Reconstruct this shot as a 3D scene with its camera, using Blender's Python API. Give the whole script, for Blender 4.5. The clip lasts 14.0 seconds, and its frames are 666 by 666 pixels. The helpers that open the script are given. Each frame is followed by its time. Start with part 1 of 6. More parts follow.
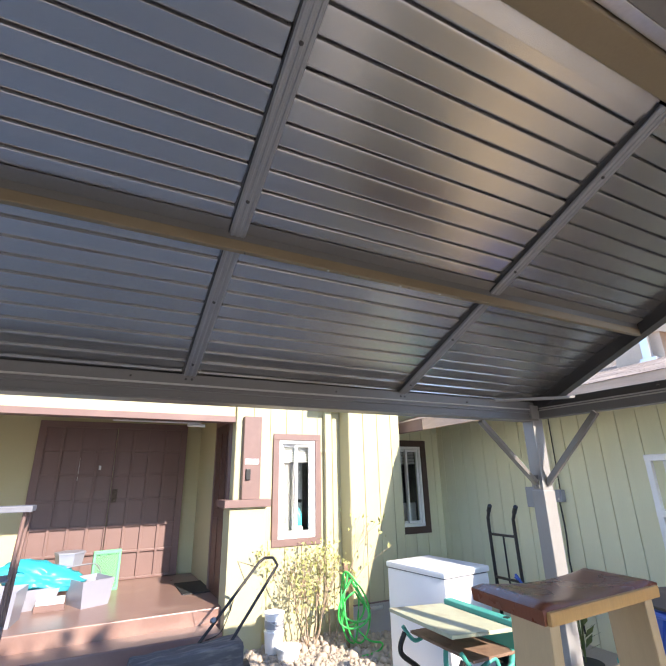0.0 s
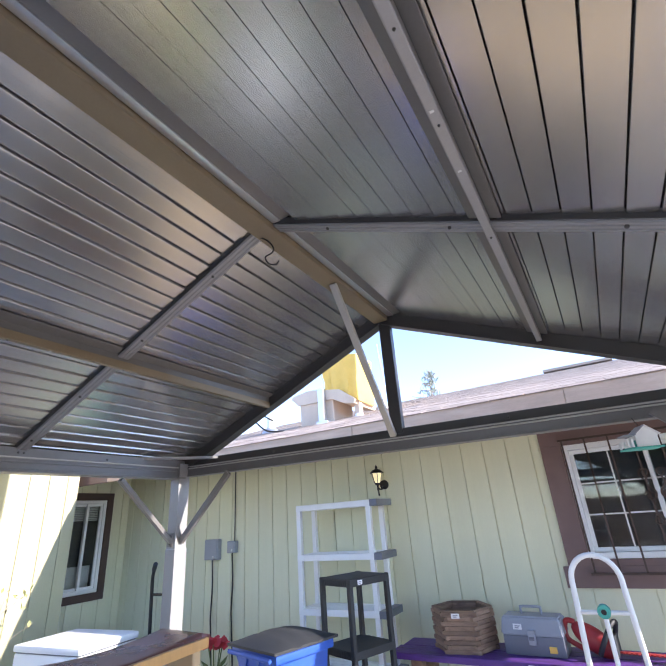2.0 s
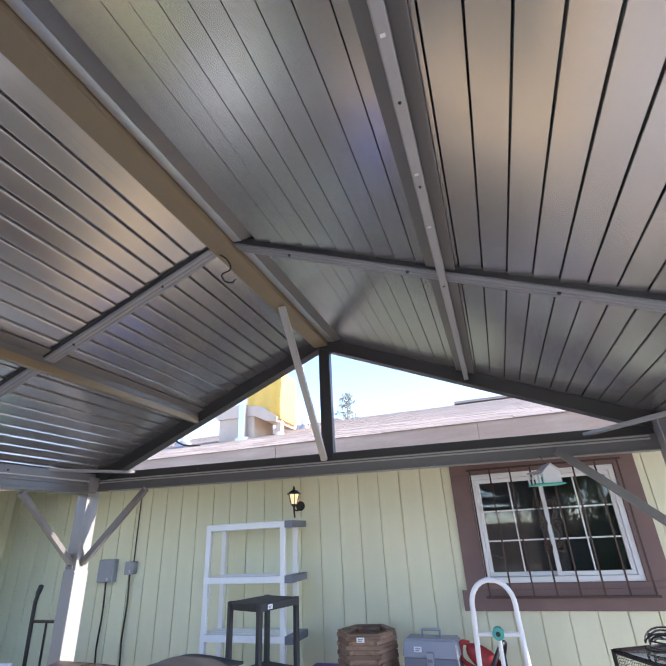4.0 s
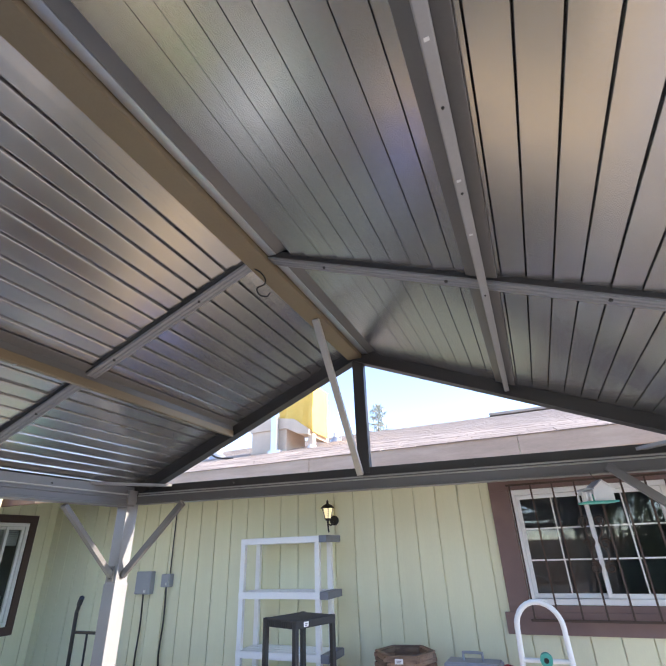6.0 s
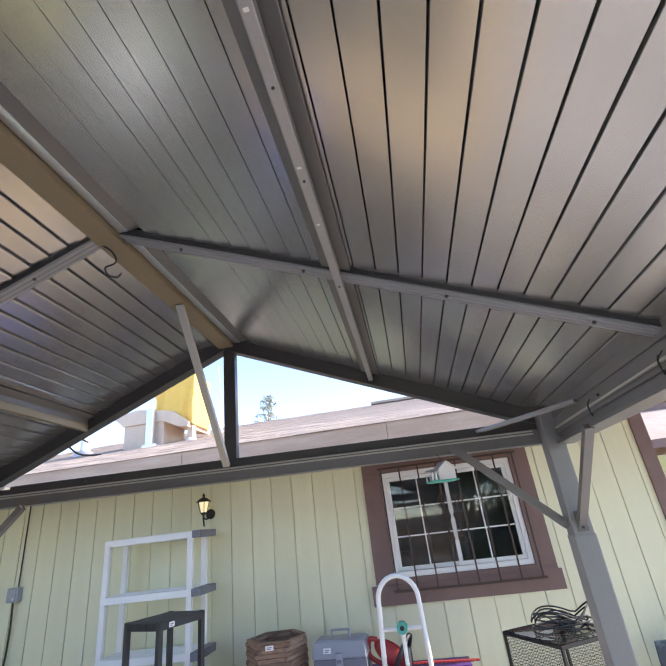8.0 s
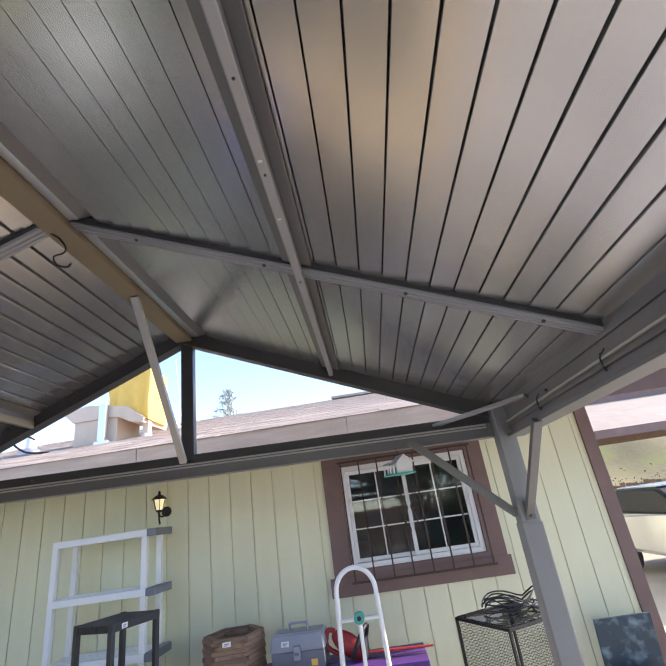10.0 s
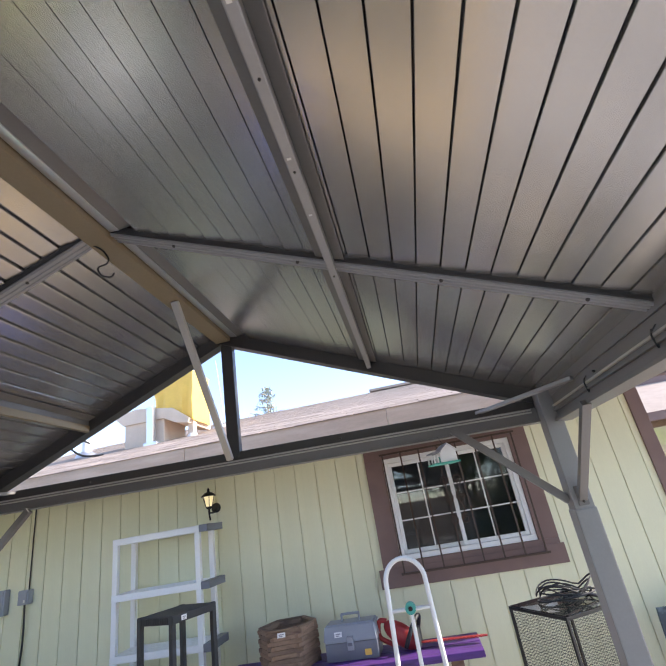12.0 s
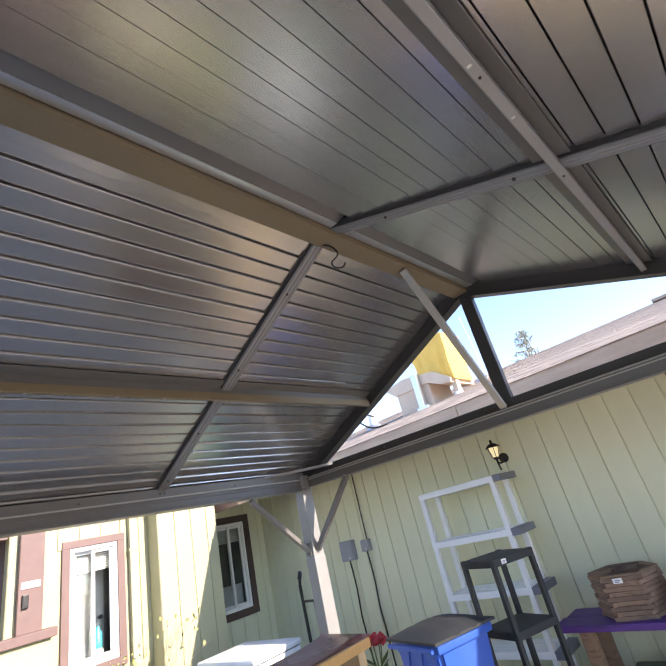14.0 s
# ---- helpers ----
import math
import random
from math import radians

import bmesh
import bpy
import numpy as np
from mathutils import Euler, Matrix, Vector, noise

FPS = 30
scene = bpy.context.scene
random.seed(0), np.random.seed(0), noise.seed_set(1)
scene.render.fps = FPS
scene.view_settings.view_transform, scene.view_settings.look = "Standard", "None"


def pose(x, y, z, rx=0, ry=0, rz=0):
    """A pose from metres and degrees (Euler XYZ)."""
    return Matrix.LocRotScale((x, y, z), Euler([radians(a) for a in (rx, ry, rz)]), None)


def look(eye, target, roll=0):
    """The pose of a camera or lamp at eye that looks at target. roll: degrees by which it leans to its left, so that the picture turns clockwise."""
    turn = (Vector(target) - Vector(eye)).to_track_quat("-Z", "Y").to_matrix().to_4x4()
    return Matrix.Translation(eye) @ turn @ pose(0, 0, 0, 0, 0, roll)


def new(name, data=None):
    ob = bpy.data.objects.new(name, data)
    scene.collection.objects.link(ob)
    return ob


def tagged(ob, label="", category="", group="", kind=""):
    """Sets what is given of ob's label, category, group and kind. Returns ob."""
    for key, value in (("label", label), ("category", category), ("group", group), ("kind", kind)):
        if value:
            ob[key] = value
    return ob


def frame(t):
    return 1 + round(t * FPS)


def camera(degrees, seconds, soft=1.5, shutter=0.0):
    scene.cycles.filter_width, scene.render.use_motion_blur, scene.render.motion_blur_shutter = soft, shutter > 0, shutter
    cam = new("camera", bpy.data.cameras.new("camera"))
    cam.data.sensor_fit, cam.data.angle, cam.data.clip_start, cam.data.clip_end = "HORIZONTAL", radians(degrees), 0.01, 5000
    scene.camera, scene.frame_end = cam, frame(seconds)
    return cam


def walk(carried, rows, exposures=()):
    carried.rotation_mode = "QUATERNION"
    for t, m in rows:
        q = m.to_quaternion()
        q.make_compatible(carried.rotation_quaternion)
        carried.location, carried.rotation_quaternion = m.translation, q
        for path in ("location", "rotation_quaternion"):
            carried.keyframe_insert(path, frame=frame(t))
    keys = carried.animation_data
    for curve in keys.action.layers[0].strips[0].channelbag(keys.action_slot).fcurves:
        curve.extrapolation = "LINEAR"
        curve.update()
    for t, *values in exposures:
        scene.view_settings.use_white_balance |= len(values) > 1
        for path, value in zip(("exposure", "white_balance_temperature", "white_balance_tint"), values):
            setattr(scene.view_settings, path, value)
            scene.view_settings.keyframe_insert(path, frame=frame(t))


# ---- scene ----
cam = camera(74.1, 14.0)
PATH = [
    (0, (0.41, 0.242, 1.645), (-1.278, 1.105, 2.283), -1.1),
    (0.3, (0.453, 0.274, 1.661), (-1.021, 1.451, 2.325), -2.4),
    (0.5, (0.5, 0.275, 1.656), (-0.833, 1.606, 2.328), -2.8),
    (1, (0.615, 0.33, 1.665), (-0.48, 1.851, 2.362), -3.9),
    (1.5, (0.768, 0.448, 1.675), (-0.244, 2.005, 2.417), -3.6),
    (2, (0.853, 0.512, 1.675), (-0.045, 2.122, 2.449), -4.2),
    (2.5, (0.831, 0.469, 1.681), (0.055, 2.138, 2.463), -4.0),
    (3, (0.786, 0.427, 1.688), (0.115, 2.143, 2.465), -3.1),
    (3.2, (0.782, 0.42, 1.686), (0.154, 2.151, 2.466), -2.9),
    (5.3, (0.791, 0.431, 1.712), (0.249, 2.134, 2.61), -2.7),
    (5.5, (0.776, 0.427, 1.709), (0.175, 2.112, 2.602), -2.3),
    (6, (0.756, 0.433, 1.708), (0.078, 2.097, 2.585), -2.1),
    (6.5, (0.782, 0.434, 1.718), (0.147, 2.119, 2.588), -2.9),
    (7, (0.807, 0.452, 1.711), (0.3, 2.187, 2.568), -4.3),
    (7.5, (0.837, 0.476, 1.71), (0.471, 2.258, 2.541), -5.7),
    (8, (0.856, 0.487, 1.704), (0.626, 2.304, 2.508), -6.9),
    (8.5, (0.865, 0.482, 1.705), (0.758, 2.32, 2.488), -7.6),
    (8.7, (0.871, 0.482, 1.709), (0.807, 2.324, 2.486), -7.7),
    (10.8, (0.851, 0.49, 1.698), (0.758, 2.34, 2.452), -9.3),
    (11, (0.85, 0.491, 1.696), (0.729, 2.339, 2.45), -9.4),
    (11.5, (0.853, 0.488, 1.7), (0.676, 2.332, 2.453), -9.7),
    (12, (0.852, 0.48, 1.702), (0.633, 2.318, 2.46), -9.8),
    (12.5, (0.845, 0.475, 1.699), (0.588, 2.307, 2.459), -9.6),
    (13, (0.838, 0.476, 1.699), (0.548, 2.304, 2.458), -9.6),
    (13.5, (0.831, 0.478, 1.7), (0.401, 2.263, 2.492), -11.4),
    (14, (0.837, 0.503, 1.69), (-0.345, 1.905, 2.489), -14.0),
]
walk(cam, [(t, look(eye, target, roll)) for t, eye, target, roll in PATH],
     exposures=[(0.0, 2.34, 7350, 17), (1.0, 2.38, 6950, 18), (2.0, 2.50, 6700, 18), (3.0, 2.52, 6750, 18), (6.5, 2.48, 7100, 17), (8.0, 2.42, 7250, 17), (11.0, 2.29, 7300, 17), (13.0, 2.31, 7350, 17), (14.0, 2.30, 7400, 17)])

# ---- world, sun, exposure ----
SUN = Vector((1.0, 0.2, 0.58)).normalized()
world = bpy.data.worlds.new("sky")
scene.world = world
world.use_nodes = True
wn = world.node_tree.nodes
sky = wn.new("ShaderNodeTexSky")
sky.sky_type, sky.sun_disc = "NISHITA", False
sky.sun_elevation, sky.sun_rotation = math.asin(SUN.z), math.atan2(SUN.x, SUN.y)
sky.air_density, sky.dust_density, sky.ozone_density = 0.6, 0.0, 1.8
wn["Background"].inputs[1].default_value = 0.145
world.node_tree.links.new(sky.outputs[0], wn["Background"].inputs[0])
sun = new("sun", bpy.data.lights.new("sun", "SUN"))
sun.data.energy, sun.data.angle, sun.data.color = 2.2, radians(0.53), (1.0, 0.96, 0.9)
sun.matrix_world = look(SUN * 30, (0, 0, 0))


# ---- materials ----
def mat(name, col, rough=0.6, metal=0.0, var=0.12, scale=6.0, grain=0.06, gscale=90.0, bump=0.15, spec=0.5, stretch=(1, 1, 1), dirt=None, dscale=1.3, damt=0.35, rnd=0.0, rvar=0.1, bdist=0.004, fw=1.0):
    """A painted or natural surface: broad tone variation, fine grain, optional stains, bump, and a change of tone from piece to piece."""
    m = bpy.data.materials.new(name)
    m.use_nodes = True
    n, l = m.node_tree.nodes, m.node_tree.links
    b = n["Principled BSDF"]
    tc = n.new("ShaderNodeTexCoord")
    mp = n.new("ShaderNodeMapping")
    mp.inputs["Scale"].default_value = stretch
    l.new(tc.outputs["Object"], mp.inputs[0])

    def nz(s, d=4.0):
        q = n.new("ShaderNodeTexNoise")
        q.inputs["Scale"].default_value, q.inputs["Detail"].default_value = s, d
        l.new(mp.outputs[0], q.inputs["Vector"])
        return q.outputs["Fac"]

    def mth(op, a, c):
        q = n.new("ShaderNodeMath")
        q.operation = op
        for k, v in enumerate((a, c)):
            if isinstance(v, (int, float)):
                q.inputs[k].default_value = v
            else:
                l.new(v, q.inputs[k])
        return q.outputs[0]

    broad, fine = nz(scale), nz(gscale, 2.0)
    tone = mth("ADD", mth("MULTIPLY", mth("SUBTRACT", broad, 0.5), 2 * var), mth("MULTIPLY", mth("SUBTRACT", fine, 0.5), 2 * grain))
    if rnd:
        oi = n.new("ShaderNodeObjectInfo")
        tone = mth("ADD", tone, mth("MULTIPLY", mth("SUBTRACT", oi.outputs["Random"], 0.5), 2 * rnd))
    val = mth("ADD", tone, 1.0)
    hsv = n.new("ShaderNodeHueSaturation")
    hsv.inputs["Color"].default_value = (*col, 1)
    l.new(val, hsv.inputs["Value"])
    out = hsv.outputs[0]
    if dirt:
        mx = n.new("ShaderNodeMix")
        mx.data_type = "RGBA"
        ramp = n.new("ShaderNodeMapRange")
        ramp.inputs[1].default_value, ramp.inputs[2].default_value, ramp.inputs[4].default_value = 0.5, 0.72, damt
        l.new(nz(dscale, 8.0), ramp.inputs[0])
        l.new(ramp.outputs[0], mx.inputs["Factor"])
        l.new(out, mx.inputs["A"])
        mx.inputs["B"].default_value = (*dirt, 1)
        out = mx.outputs["Result"]
    l.new(out, b.inputs["Base Color"])
    b.inputs["Metallic"].default_value = metal
    b.inputs["Specular IOR Level"].default_value = spec
    l.new(mth("ADD", rough - rvar / 2, mth("MULTIPLY", broad, rvar)), b.inputs["Roughness"])
    if bump:
        bp = n.new("ShaderNodeBump")
        bp.inputs["Strength"].default_value, bp.inputs["Distance"].default_value = bump, bdist
        l.new(mth("ADD", mth("MULTIPLY", fine, fw), mth("MULTIPLY", broad, 1.5)), bp.inputs["Height"])
        l.new(bp.outputs[0], b.inputs["Normal"])
    return m


def glass_mat(name, tint=(0.8, 0.85, 0.85)):
    m = bpy.data.materials.new(name)
    m.use_nodes = True
    b = m.node_tree.nodes["Principled BSDF"]
    b.inputs["Base Color"].default_value = (*tint, 1)
    b.inputs["Transmission Weight"].default_value = 1.0
    b.inputs["Roughness"].default_value = 0.02
    b.inputs["IOR"].default_value = 1.45
    return m


def glow_mat(name, col, strength):
    m = bpy.data.materials.new(name)
    m.use_nodes = True
    b = m.node_tree.nodes["Principled BSDF"]
    b.inputs["Base Color"].default_value = (*col, 1)
    b.inputs["Emission Color"].default_value = (*col, 1)
    b.inputs["Emission Strength"].default_value = strength
    return m


M_PANEL = mat("roof_panel_steel", (0.50, 0.495, 0.485), 0.25, 0.85, 0.05, 2.2, 0.05, 140, 0.14, rnd=0.03, bdist=0.02, fw=0.02)
M_RAFTER = mat("light_frame_paint", (0.33, 0.325, 0.32), 0.4, 0.3, 0.08, 8, 0.05, 120, 0.06)
M_POST = mat("post_paint", (0.29, 0.285, 0.28), 0.4, 0.2, 0.08, 8, 0.05, 120, 0.06)
M_GABLE = mat("dark_frame_paint", (0.07, 0.065, 0.06), 0.45, 0.2, 0.08, 8, 0.05, 120, 0.06)
M_FRAME = mat("frame_paint", (0.19, 0.18, 0.17), 0.4, 0.3, 0.08, 8, 0.05, 120, 0.06)
M_GALV = mat("galvanised_steel", (0.62, 0.63, 0.64), 0.3, 0.8, 0.1, 8)
M_RIB = mat("worn_light_paint", (0.52, 0.50, 0.45), 0.45, 0.2, 0.1, 8)
# bronze tone puts the warm light reflected by glossy frame paint into colour
M_RIDGE = mat("warm_reflection_frame_paint", (0.27, 0.205, 0.125), 0.4, 0.3, 0.08, 8, 0.05, 120, 0.06)
M_SIDING = mat("green_siding_paint", (0.74, 0.73, 0.52), 0.75, 0, 0.05, 3, 0.05, 60, 0.35, stretch=(4, 4, 0.4), rnd=0.025, dirt=(0.56, 0.57, 0.38), damt=0.25)
M_STUCCO = mat("cream_wall_paint", (0.47, 0.44, 0.275), 0.8, 0, 0.05, 3, 0.05, 80, 0.4, dirt=(0.45, 0.42, 0.27), damt=0.3)
M_TRIM = mat("brown_trim_paint", (0.18, 0.112, 0.10), 0.6, 0, 0.12, 5, 0.06, 70, 0.25, stretch=(2, 2, 2), dirt=(0.26, 0.17, 0.14), damt=0.4)
M_DOOR = mat("brown_door_paint", (0.18, 0.11, 0.10), 0.5, 0, 0.1, 4, 0.05, 60, 0.2)
M_DARKWOOD = mat("dark_wood_door", (0.09, 0.045, 0.035), 0.45, 0, 0.2, 6, 0.1, 50, 0.2, stretch=(6, 6, 0.6))
M_PORCH = mat("brown_porch_paint", (0.25, 0.155, 0.13), 0.3, 0, 0.12, 2.5, 0.05, 40, 0.15, dirt=(0.36, 0.25, 0.2), damt=0.5, dscale=2.5)
M_CONC = mat("concrete", (0.46, 0.45, 0.44), 0.85, 0, 0.1, 2, 0.08, 120, 0.4, dirt=(0.33, 0.3, 0.26), damt=0.5)
M_SOIL = mat("dry_soil", (0.46, 0.41, 0.35), 0.95, 0, 0.2, 1.2, 0.15, 60, 0.8, dirt=(0.46, 0.40, 0.30), damt=0.6, dscale=0.8)
M_WHITE = mat("white_vinyl", (0.80, 0.80, 0.79), 0.4, 0, 0.04, 5, 0.02, 90, 0.05)
M_SHINGLE = mat("roof_shingle", (0.37, 0.30, 0.25), 0.9, 0, 0.2, 4, 0.12, 90, 0.4, rnd=0.16, dirt=(0.45, 0.385, 0.33), damt=0.45)
M_FASCIA = mat("fascia_paint", (0.64, 0.46, 0.34), 0.7, 0, 0.25, 5, 0.1, 60, 0.3, stretch=(0.5, 2, 3), dirt=(0.72, 0.58, 0.46), damt=0.6, dscale=5)
M_GLASS = glass_mat("window_glass")
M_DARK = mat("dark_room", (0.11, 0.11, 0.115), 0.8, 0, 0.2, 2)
M_BLACK = mat("black_metal", (0.025, 0.025, 0.025), 0.4, 0.4, 0.15, 10, 0.1, 90, 0.1)


# ---- mesh helpers ----
def mesh_object(name, bm, material, smooth=None):
    me = bpy.data.meshes.new(name)
    bmesh.ops.recalc_face_normals(bm, faces=bm.faces)
    bm.to_mesh(me)
    bm.free()
    me.materials.append(material)
    if smooth is not None:
        me.shade_smooth()
        me.set_sharp_from_angle(angle=radians(smooth))
    return new(name, me)


def part(name, bm, material, parent, label="", smooth=None):
    ob = mesh_object(name, bm, material, smooth)
    ob.parent = parent
    if label:
        ob["label"] = label
    return ob


def thing(name, label, category, at=(0, 0, 0), turn=0.0, group="", kind=""):
    ob = new(name)
    ob.matrix_basis = pose(*at, 0, 0, turn)
    ob.empty_display_size = 0.1
    return tagged(ob, label, category, group, kind)


def box(bm, x0, x1, y0, y1, z0, z1, bevel=0.0, m=None):
    """A block between the given bounds, its edges bevelled."""
    made = bmesh.ops.create_cube(bm, size=1.0)["verts"]
    for v in made:
        v.co = Vector((x0 + (v.co.x + 0.5) * (x1 - x0), y0 + (v.co.y + 0.5) * (y1 - y0), z0 + (v.co.z + 0.5) * (z1 - z0)))
    if m is not None:
        bmesh.ops.transform(bm, matrix=m, verts=made)
    if bevel:
        edges = list({e for v in made for e in v.link_edges})
        bmesh.ops.bevel(bm, geom=edges, offset=bevel, segments=2, affect="EDGES", profile=0.6)
    return bm


def blk(x0, x1, y0, y1, z0, z1, bevel=0.0):
    return box(bmesh.new(), x0, x1, y0, y1, z0, z1, bevel)


def bar(bm, a, b, w, h, bevel=0.0, up=(0, 0, 1)):
    """A straight bar of section w by h from a to b; h lies along up."""
    a, b = Vector(a), Vector(b)
    y = (b - a).normalized()
    x = y.cross(Vector(up)).normalized()
    z = x.cross(y)
    m = Matrix((x, y, z)).transposed().to_4x4()
    m.translation = (a + b) / 2
    d = (b - a).length / 2
    return box(bm, -w / 2, w / 2, -d, d, -h / 2, h / 2, bevel, m)


def tube(bm, pts, r, n=8, close=False):
    """A round tube through the points; r may be one radius or one for each point."""
    pts = [Vector(p) for p in pts]
    rs = r if isinstance(r, (list, tuple)) else [r] * len(pts)
    rings, side = [], None
    for i, p in enumerate(pts):
        a, b = pts[max(i - 1, 0)], pts[min(i + 1, len(pts) - 1)]
        if close:
            a, b = pts[i - 1], pts[(i + 1) % len(pts)]
        d = (b - a).normalized()
        if side is None:
            side = d.orthogonal().normalized()
        side = (side - d * side.dot(d)).normalized()
        up = d.cross(side)
        rings.append([bm.verts.new(p + (side * math.cos(q) + up * math.sin(q)) * rs[i]) for q in (2 * math.pi * k / n for k in range(n))])
    pairs = list(zip(rings, rings[1:])) + ([(rings[-1], rings[0])] if close else [])
    for u, v in pairs:
        for k in range(n):
            bm.faces.new((u[k], u[(k + 1) % n], v[(k + 1) % n], v[k]))
    if not close:
        bm.faces.new(rings[0][::-1])
        bm.faces.new(rings[-1])
    return bm


def lathe(bm, profile, n=20, at=(0, 0, 0)):
    """A turned shape from (radius, height) pairs."""
    rings = [[bm.verts.new((at[0] + r * math.cos(q), at[1] + r * math.sin(q), at[2] + z)) for q in (2 * math.pi * k / n for k in range(n))] for r, z in profile]
    for u, v in zip(rings, rings[1:]):
        for k in range(n):
            bm.faces.new((u[k], u[(k + 1) % n], v[(k + 1) % n], v[k]))
    bm.faces.new(rings[0][::-1])
    bm.faces.new(rings[-1])
    return bm


def curve(*pts, n=8):
    """Points on a smooth line through the given ones."""
    pts = [Vector(p) for p in pts]
    out = []
    for i in range(len(pts) - 1):
        p0, p1, p2, p3 = pts[max(i - 1, 0)], pts[i], pts[i + 1], pts[min(i + 2, len(pts) - 1)]
        for k in range(n):
            t = k / n
            out.append(0.5 * ((2 * p1) + (p2 - p0) * t + (2 * p0 - 5 * p1 + 4 * p2 - p3) * t * t + (3 * p1 - p0 - 3 * p2 + p3) * t ** 3))
    return out + [pts[-1]]


# ---- ground ----
bm = bmesh.new()
bmesh.ops.create_grid(bm, x_segments=2, y_segments=2, size=1500)
tagged(mesh_object("ground", bm, M_SOIL), "dry tan soil yard around the gazebo", "ground", kind="structure")
tagged(mesh_object("patio_slab", blk(-2.2, 3.2, -3.2, 3.6, -0.1, 0.03, 0.008), M_CONC), "weathered grey concrete patio slab under the gazebo", "patio", kind="structure")

# ---- house ----
WY, PA, PB, PC, PD = 4.975, -4.85, -4.6, -5.28, -7.0
PORCH = 0.42


def plank_wall(name, label, axis, face, a0, a1, z0, z1, holes, normal, mt, wide=0.211, thick=0.16):
    """A wall with vertical grooved boards. axis: the wall runs along x or y, with its boards proud of face towards normal; holes: (a0, a1, z0, z1)."""
    def slab(lo, hi, b, t, d0, d1, bev=0.0):
        lo_d, hi_d = sorted((face + normal * d0, face + normal * d1))
        return blk(lo, hi, lo_d, hi_d, b, t, bev) if axis == "x" else blk(lo_d, hi_d, lo, hi, b, t, bev)

    root = tagged(new(name), label, "wall", kind="structure")
    cuts = sorted({a0, a1, *[h[0] for h in holes], *[h[1] for h in holes]})
    for lo, hi in zip(cuts, cuts[1:]):
        gaps = sorted((h[2], h[3]) for h in holes if h[0] <= lo and h[1] >= hi)
        b = z0
        for g0, g1 in gaps + [(z1, z1)]:
            if g0 - b > 0.01:
                part("wall_core", slab(lo, hi, b, g0, -thick, -0.012), mt, root)
            b = g1
    k, shared = a0, {}
    while k < a1 - 0.02:
        lo, hi = k + 0.004, min(k + wide - 0.004, a1)
        gaps = sorted((h[2], h[3]) for h in holes if h[0] < hi - 0.01 and h[1] > lo + 0.01)
        b = z0
        for g0, g1 in gaps + [(z1, z1)]:
            if g0 - b > 0.02:
                key = (round(hi - lo, 3), round(g0 - b, 3))
                if key not in shared:
                    w, h = hi - lo, g0 - b
                    d0, d1 = (-0.012, 0) if normal > 0 else (0, 0.012)
                    o = blk(0, w, d0, d1, 0, h, 0.003) if axis == "x" else blk(d0, d1, 0, w, 0, h, 0.003)
                    ob = part("siding_board", o, mt, root)
                    shared[key] = ob.data
                else:
                    ob = new("siding_board", shared[key])
                    ob.parent = root
                ob.location = (lo, face, b) if axis == "x" else (face, lo, b)
            b = g1
        k += wide
    return root


W3 = (0.575, 1.785, 1.235, 2.13)
W2 = (4.12, 4.62, 1.0, 2.13)
W1 = (2.16, 2.64, 1.02, 2.14)
plank_wall("wall_north", "pale green grooved plywood siding wall of the house", "x", WY, -5.371, 2.92, 0, 2.62, [W3], -1, M_SIDING)
plank_wall("wall_recess", "pale green siding wall recessed in the corner", "y", PC, 3.6, WY - 0.002, 0, 2.62, [W2], 1, M_SIDING)
plank_wall("wall_bump", "cream yellow grooved siding on the projecting wall", "y", PB, 3.0, 3.77, 0, 2.62, [], 1, M_STUCCO, thick=0.6)
plank_wall("wall_west", "cream yellow siding wall with the small window", "y", PA, 1.62, 2.998, 0, 2.62, [W1], 1, M_STUCCO)
for nm, b, mt, lb in (
    ("wall_entry", blk(PD - 0.16, PD, -3.0, 1.78, 0, 2.75), M_STUCCO, "cream painted wall behind the entry porch"),
    ("wall_entry_side", blk(PD, PA - 0.2, 1.62, 1.78, 0, 2.75), M_STUCCO, "cream painted side wall of the entry porch"),
    ("wall_header", blk(PA - 0.16, PA, -3.4, 1.60, 2.402, 2.75), M_STUCCO, "cream painted header above the entry porch"),
    ("header_trim", blk(PA - 0.14, PA + 0.03, -3.4, 1.60, 2.33, 2.40, 0.004), M_TRIM, "brown trim board along the porch header"),
    ("wall_return", blk(PC - 0.16, PB - 0.62, 3.6, 3.76, 0, 2.62), M_SIDING, "pale green return wall"),
    ("wall_south", blk(-7.2, -4.9, -3.56, -3.4, 0, 2.75), M_STUCCO, "cream painted side wall of the porch"),
):
    tagged(mesh_object(nm, b, mt), lb, "wall", kind="structure")
tagged(mesh_object("porch_ceiling", blk(PD, PA - 0.16, -3.4, 1.62, 2.62, 2.7), M_STUCCO), "cream painted porch ceiling", "ceiling", kind="structure")
porch = tagged(new("porch"), "glossy brown painted concrete porch with steps", "porch", kind="structure")
part("porch_slab", blk(PD, PA - 0.02, -3.4, 1.62, 0.0, PORCH, 0.012), M_PORCH, porch)
part("porch_step", blk(PA - 0.02, PA + 0.33, -3.4, 1.5, 0.0, 0.28, 0.012), M_PORCH, porch)
part("porch_step", blk(PA + 0.33, PA + 0.66, -3.4, 1.5, 0.0, 0.14, 0.012), M_PORCH, porch)


